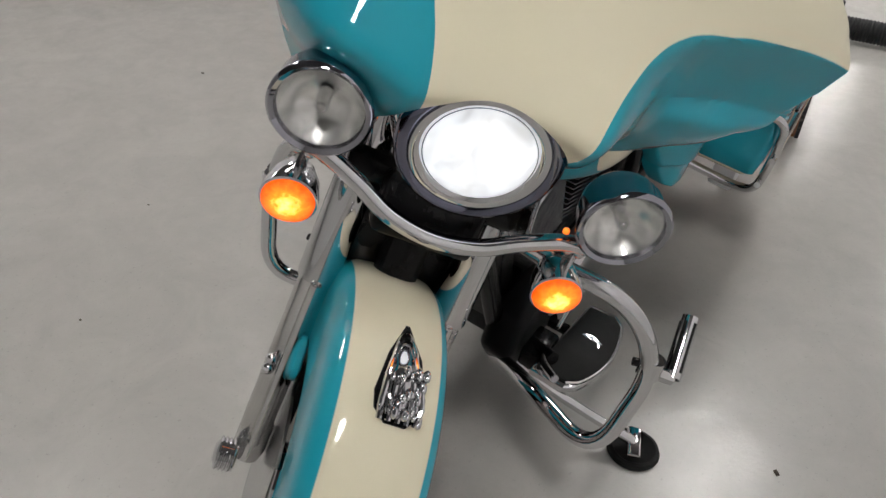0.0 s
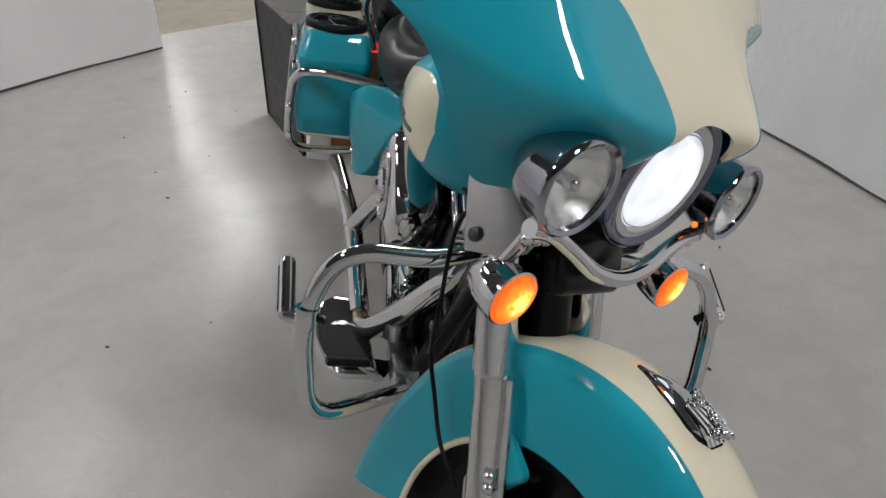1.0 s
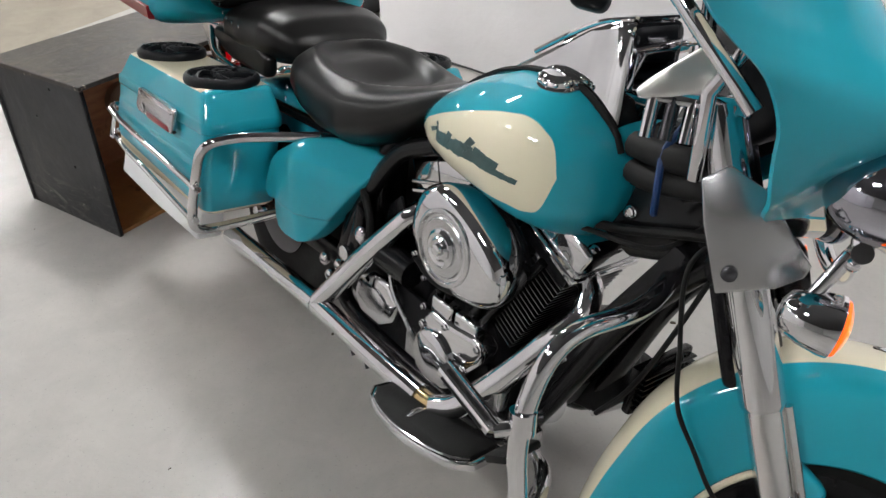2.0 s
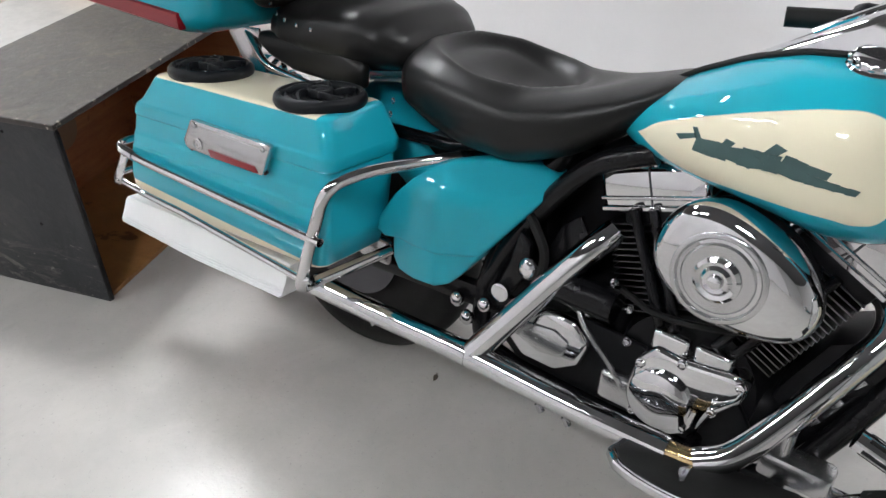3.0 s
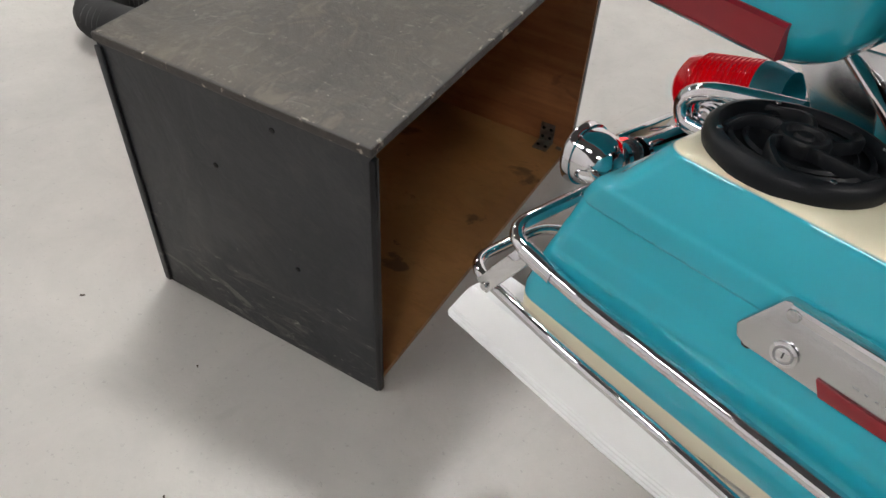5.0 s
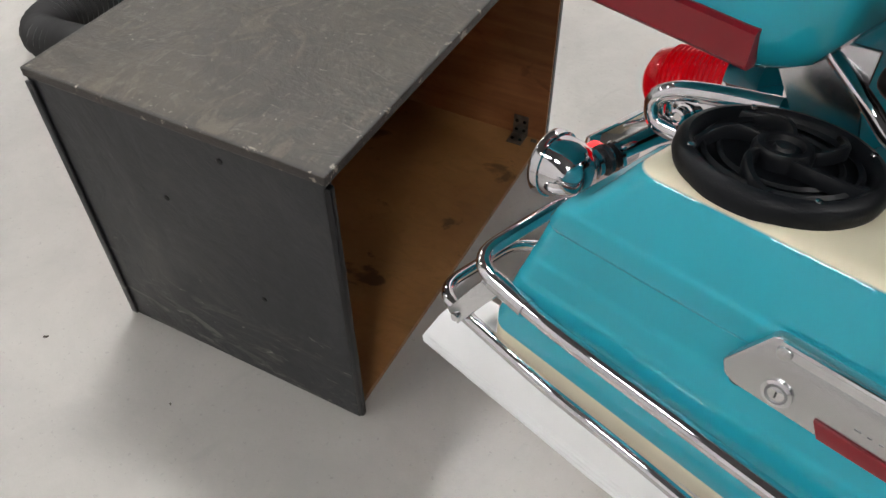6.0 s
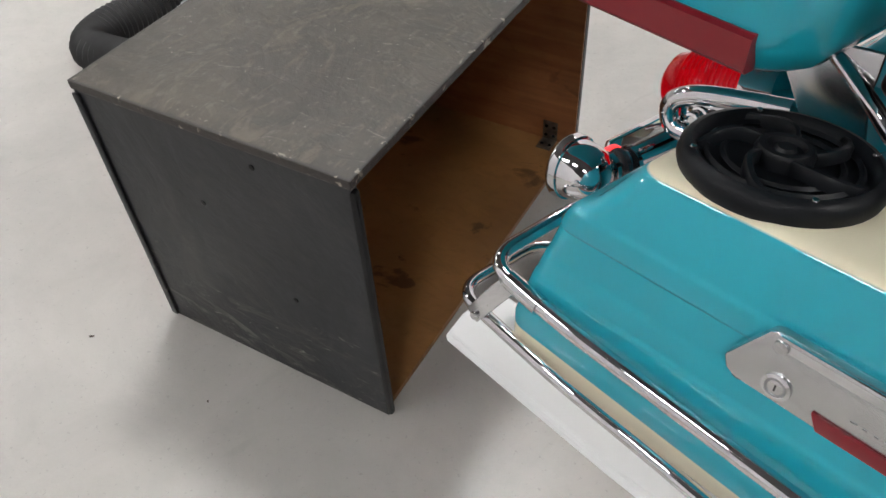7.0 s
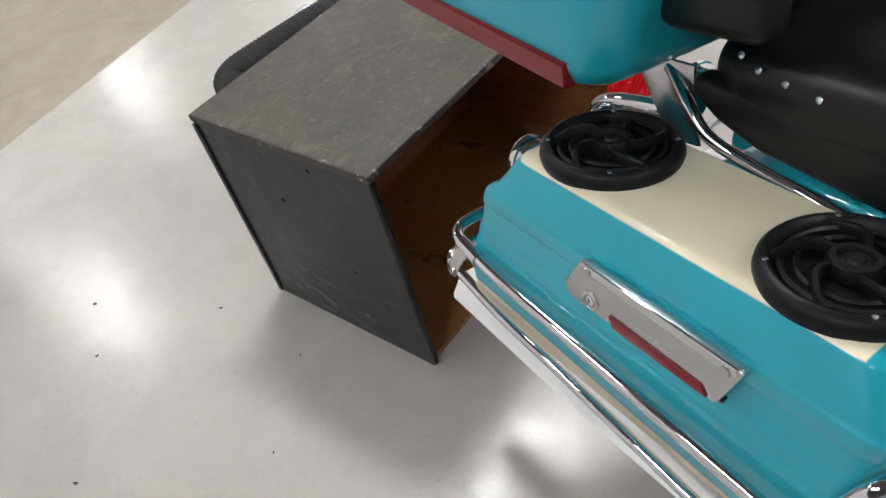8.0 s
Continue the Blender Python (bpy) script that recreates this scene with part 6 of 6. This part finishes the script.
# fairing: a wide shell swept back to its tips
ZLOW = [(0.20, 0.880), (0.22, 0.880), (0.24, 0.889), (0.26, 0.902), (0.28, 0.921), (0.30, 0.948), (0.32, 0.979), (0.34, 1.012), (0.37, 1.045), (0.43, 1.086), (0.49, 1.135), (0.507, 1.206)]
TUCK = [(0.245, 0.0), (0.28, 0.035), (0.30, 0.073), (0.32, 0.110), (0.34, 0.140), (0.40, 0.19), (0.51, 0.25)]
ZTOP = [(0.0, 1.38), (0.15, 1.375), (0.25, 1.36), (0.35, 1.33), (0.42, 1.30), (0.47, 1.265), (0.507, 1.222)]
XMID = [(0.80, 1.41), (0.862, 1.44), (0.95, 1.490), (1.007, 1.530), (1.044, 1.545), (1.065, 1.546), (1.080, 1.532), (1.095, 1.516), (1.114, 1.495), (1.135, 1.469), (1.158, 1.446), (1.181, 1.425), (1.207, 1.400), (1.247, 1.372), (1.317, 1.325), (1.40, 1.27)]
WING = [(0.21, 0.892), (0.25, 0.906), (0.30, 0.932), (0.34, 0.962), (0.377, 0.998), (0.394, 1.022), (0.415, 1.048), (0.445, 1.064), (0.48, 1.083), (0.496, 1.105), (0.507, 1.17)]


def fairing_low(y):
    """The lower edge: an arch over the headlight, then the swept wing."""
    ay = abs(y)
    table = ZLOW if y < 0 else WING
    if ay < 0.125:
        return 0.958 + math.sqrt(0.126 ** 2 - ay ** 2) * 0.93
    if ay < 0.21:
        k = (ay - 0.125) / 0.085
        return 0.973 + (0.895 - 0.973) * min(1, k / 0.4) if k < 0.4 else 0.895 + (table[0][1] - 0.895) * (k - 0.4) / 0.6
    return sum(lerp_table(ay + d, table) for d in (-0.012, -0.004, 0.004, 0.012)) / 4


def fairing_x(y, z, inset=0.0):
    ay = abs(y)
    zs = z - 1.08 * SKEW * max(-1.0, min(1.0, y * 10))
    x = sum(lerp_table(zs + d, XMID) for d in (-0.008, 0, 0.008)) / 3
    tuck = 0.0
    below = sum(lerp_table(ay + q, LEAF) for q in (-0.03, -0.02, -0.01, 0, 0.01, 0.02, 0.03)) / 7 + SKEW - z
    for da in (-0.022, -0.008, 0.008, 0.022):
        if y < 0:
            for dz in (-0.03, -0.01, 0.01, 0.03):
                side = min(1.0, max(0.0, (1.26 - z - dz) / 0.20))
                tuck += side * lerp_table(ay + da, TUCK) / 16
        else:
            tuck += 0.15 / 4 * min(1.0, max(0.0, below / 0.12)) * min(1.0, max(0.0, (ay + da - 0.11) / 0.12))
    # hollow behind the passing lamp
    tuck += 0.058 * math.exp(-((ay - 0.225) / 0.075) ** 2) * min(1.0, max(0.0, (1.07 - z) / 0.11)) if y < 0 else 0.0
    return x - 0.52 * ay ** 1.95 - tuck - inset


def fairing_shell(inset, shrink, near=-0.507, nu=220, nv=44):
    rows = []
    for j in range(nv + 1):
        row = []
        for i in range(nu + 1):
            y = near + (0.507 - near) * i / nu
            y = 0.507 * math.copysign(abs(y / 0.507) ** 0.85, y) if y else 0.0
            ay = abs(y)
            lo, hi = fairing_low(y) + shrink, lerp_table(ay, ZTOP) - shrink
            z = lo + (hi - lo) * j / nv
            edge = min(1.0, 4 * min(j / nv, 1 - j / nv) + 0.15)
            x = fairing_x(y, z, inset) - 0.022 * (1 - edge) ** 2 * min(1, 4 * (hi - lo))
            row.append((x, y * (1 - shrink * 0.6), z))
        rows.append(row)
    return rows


def surface_mesh(front_rows, back_rows):
    nv, nu = len(front_rows), len(front_rows[0])
    verts = [p for r in front_rows for p in r] + [p for r in back_rows for p in r]
    o = nv * nu
    faces = []
    for j in range(nv - 1):
        for i in range(nu - 1):
            a, b, c, d = j * nu + i, j * nu + i + 1, (j + 1) * nu + i + 1, (j + 1) * nu + i
            faces += [(a, b, c, d), (o + d, o + c, o + b, o + a)]
    for i in range(nu - 1):
        faces += [(i + 1, i, o + i, o + i + 1), ((nv - 1) * nu + i, (nv - 1) * nu + i + 1, o + (nv - 1) * nu + i + 1, o + (nv - 1) * nu + i)]
    for j in range(nv - 1):
        faces += [(j * nu, (j + 1) * nu, o + (j + 1) * nu, o + j * nu), ((j + 1) * nu + nu - 1, j * nu + nu - 1, o + j * nu + nu - 1, o + (j + 1) * nu + nu - 1)]
    return (verts, [], faces)


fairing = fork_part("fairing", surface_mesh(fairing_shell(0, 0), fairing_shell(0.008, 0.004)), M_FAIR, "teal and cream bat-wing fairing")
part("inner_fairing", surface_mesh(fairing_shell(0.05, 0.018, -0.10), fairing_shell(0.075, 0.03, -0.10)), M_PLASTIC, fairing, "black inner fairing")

# headlight
HC, HN = Vector((1.486, 0, 0.973)), Vector((1, 0, -0.07)).normalized()
hl = fork_part("headlight", lathe([(-0.10, 0.104), (-0.03, 0.116), (-0.008, 0.119), (0.004, 0.118), (0.013, 0.113), (0.016, 0.107), (0.014, 0.101), (0.006, 0.096)], HC, HN, 64), M_BEZEL, "chrome headlight bezel, dark reflections put into its colour")
part("inner_ring", lathe([(0.006, 0.0985), (0.011, 0.096), (0.013, 0.090), (0.010, 0.083), (0.004, 0.077)], HC, HN, 64), M_CHROME, hl, "polished inner ring")
part("lens", lathe([(0.004, 0.0785), (0.012, 0.074), (0.020, 0.060), (0.026, 0.036), (0.028, 0.0)], HC, HN, 48), M_HEAD, hl, "lit white headlight")
part("retainer_screw", ball(HC + HN * 0.014 + Vector((0, 0.02, 0.105)), 0.006, n=10), M_DARKCHROME, hl)
part("bezel_skirt", lathe([(-0.10, 0.134), (-0.07, 0.132), (-0.04, 0.125), (-0.015, 0.1165)], HC, HN, 48), M_CHROME, hl)

# lamp bar, passing lamps and front signals
bar = fork_part("lamp_bar", tube(smooth_path([(1.478, -0.235, 0.880), (1.482, -0.19, 0.876), (1.490, -0.13, 0.852), (1.502, -0.07, 0.825), (1.508, 0, 0.815), (1.502, 0.07, 0.825), (1.490, 0.13, 0.852), (1.482, 0.19, 0.876), (1.478, 0.235, 0.880)], 8), 0.0135, 16), M_CHROME, "curved chrome lamp bar")
for s in (-1, 1):
    c, n = Vector((1.496, s * 0.228 + 0.010, 0.956)), Vector((1, s * 0.04, 0.02)).normalized()
    lamp = part("passing_lamp", lathe([(-0.088, 0.006), (-0.084, 0.022), (-0.072, 0.041), (-0.052, 0.056), (-0.028, 0.0645), (0.0, 0.067), (0.006, 0.0695), (0.013, 0.0695), (0.018, 0.065), (0.014, 0.059), (0.006, 0.057)], c, n, 40, False), M_LAMPCHROME, bike, "chrome passing lamp", basis=STEER)
    part("reflector", lathe([(0.006, 0.057), (-0.014, 0.046), (-0.030, 0.028), (-0.034, 0.008), (-0.034, 0.0)], c, n, 28, False), M_BOWL, lamp, "clear lamp reflector")
    part("bulb_cap", lathe([(-0.03, 0.010), (0.0, 0.010), (0.006, 0.006), (0.007, 0.0)], c, n, 14), M_CHROME, lamp)
    gl = part("glass", lathe([(0.007, 0.057), (0.012, 0.052), (0.018, 0.03), (0.020, 0.0), (0.017, 0.0), (0.015, 0.03), (0.009, 0.052), (0.005, 0.057), (0.007, 0.057)], c, n, 36, False), M_GLASS, lamp, "clear glass")
    gl.visible_shadow = False
    part("lamp_mount", tube([c + Vector((-0.02, 0, -0.06)), Vector((1.480, s * 0.220, 0.880))], 0.014), M_CHROME, lamp)
    c2, n2 = Vector((1.478, s * 0.222 + 0.013, 0.776)), Vector((1, s * 0.03, -0.02)).normalized()
    sig = part("front_signal", lathe([(-0.062, 0.014), (-0.055, 0.028), (-0.03, 0.038), (0.0, 0.043), (0.010, 0.043), (0.012, 0.040)], c2, n2, 32), M_CHROME, bike, "chrome front turn signal", basis=STEER)
    part("lens", lathe([(0.010, 0.0405), (0.016, 0.039), (0.022, 0.028), (0.025, 0.018), (0.027, 0.010), (0.0275, 0.0)], c2, n2, 32), amber_lens(c2 + n2 * 0.004), sig, "lit amber lens")
    part("stalk", tube([c2 + Vector((-0.03, 0, 0.03)), Vector((1.470, s * 0.215, 0.872))], 0.010), M_CHROME, sig)
    for k in range(3):
        part("stalk_bolt", ball(Vector((1.475, s * (0.185 + 0.02 * k), 0.862)), 0.010, n=10), M_CHROME, sig)
    part("amber_marker", ball((1.492, s * 0.175, 0.905), 0.0055, n=10), M_AMBERHOT, lamp)

# handlebar
hb = fork_part("handlebar", tube(smooth_path([(1.00, -0.43, 1.075), (1.10, -0.36, 1.10), (1.19, -0.24, 1.15), (1.21, -0.10, 1.10), (1.215, 0, 1.085), (1.21, 0.10, 1.10), (1.185, 0.22, 1.10), (1.07, 0.31, 1.065), (0.965, 0.345, 1.056)], 8), 0.0127, 14), M_CHROME, "chrome handlebar")
for s in (-1, 1):
    part("grip", tube([(1.065, -0.385, 1.092), (0.955, -0.462, 1.064)] if s < 0 else [(1.045, 0.322, 1.063), (0.945, 0.352, 1.054)], 0.0175, 16), M_RUBBER, hb, "black rubber grip")
    part("switch_pod", block((0.045, 0.05, 0.055), (1.08, -0.372, 1.095) if s < 0 else (1.068, 0.312, 1.066), 0.012, 3), M_PLASTIC, hb)
    part("lever", tube(smooth_path([(1.10, -0.375, 1.10), (1.07, -0.44, 1.098), (0.99, -0.50, 1.08)] if s < 0 else [(1.10, 0.32, 1.07), (1.05, 0.37, 1.066), (0.97, 0.40, 1.056)], 6), 0.006, 10), M_CHROME, hb, "polished lever")
    part("reservoir", block((0.05, 0.06, 0.04), (1.10, -0.335, 1.125) if s < 0 else (1.11, 0.29, 1.085), 0.01, 3), M_CHROME, hb)
    part("riser", tube([(1.235, s * 0.05, 1.0), (1.215, s * 0.05, 1.085)], 0.02), M_CHROME, hb)
    part("fairing_stay", tube([(1.26, s * 0.125, 0.90), (1.24, s * 0.17, 1.02), (1.30, s * 0.21, 1.17)], 0.011), M_CHROME, hb, "chrome fairing stay")
    part("mirror_stalk", tube([(1.09, -0.35, 1.12), (1.06, -0.43, 1.22)] if s < 0 else [(1.10, 0.30, 1.07), (1.10, 0.34, 1.10)], 0.006), M_CHROME, hb)
for k in range(4):
    pts = [(1.30 + 0.02 * k, -0.05 - 0.02 * k, 0.84), (1.25, -0.10 - 0.01 * k, 0.98), (1.21, -0.14, 1.08), (1.17, -0.25, 1.13)]
    part("cable", tube(smooth_path(pts, 6), 0.0055, 8), M_RUBBER, hb)
cover = fork_part("clamp_side_cover", plate([(1.142, 0.998), (1.158, 1.020), (1.186, 1.050), (1.214, 1.080), (1.240, 1.080), (1.246, 1.052), (1.240, 1.020), (1.192, 1.000), (1.152, 0.988)], -0.150, -0.09, 0.008, 3), M_SATIN, "satin polished fork clamp cover")
part("clamp_bar", plate([(1.146, 0.987), (1.154, 1.006), (1.290, 1.026), (1.295, 1.000), (1.210, 0.992)], -0.146, -0.095, 0.005, 2), M_CHROME, cover, "chrome clamp bar")
for k in range(5):
    part("clamp_bolt", tube([(1.176 + 0.027 * k, -0.136, 0.938 + 0.003 * k), (1.171 + 0.027 * k, -0.136, 1.000 + 0.003 * k)], 0.0105, 14), M_CHROME if k != 1 else M_DARKCHROME, cover)
part("cable_boot", tube(smooth_path([(1.16, -0.015, 0.918), (1.195, -0.05, 0.915), (1.24, -0.09, 0.918), (1.29, -0.10, 0.930)], 6), 0.022, 12), M_RUBBER, cover, "black rubber cable boot")
part("cable_boot", tube(smooth_path([(1.17, -0.015, 0.877), (1.21, -0.06, 0.875), (1.30, -0.10, 0.890)], 6), 0.020, 12), M_RUBBER, cover)
fork_part("fairing_edge_trim", tube(smooth_path([(1.045, -0.165, 1.235), (1.115, -0.185, 1.170), (1.18, -0.205, 1.112), (1.262, -0.222, 1.043), (1.300, -0.226, 1.010)], 6), 0.0125, 14), M_CHROME, "silver trim along the fairing edge")
gauge = part("gauge_panel", block((0.05, 0.42, 0.13), (1.33, 0, 1.16), 0.03, 3, Matrix.Rotation(radians(-25), 4, "Y")), M_PLASTIC, fairing, "black gauge panel")
for s in (-0.11, 0.0, 0.11):
    part("gauge", lathe([(0, 0.036), (0.01, 0.036), (0.012, 0.032), (0.006, 0.030), (0.006, 0)], (1.305, s, 1.165), (-0.9, 0, 0.42), 28), M_CHROME, gauge, "round chrome-ringed gauge")
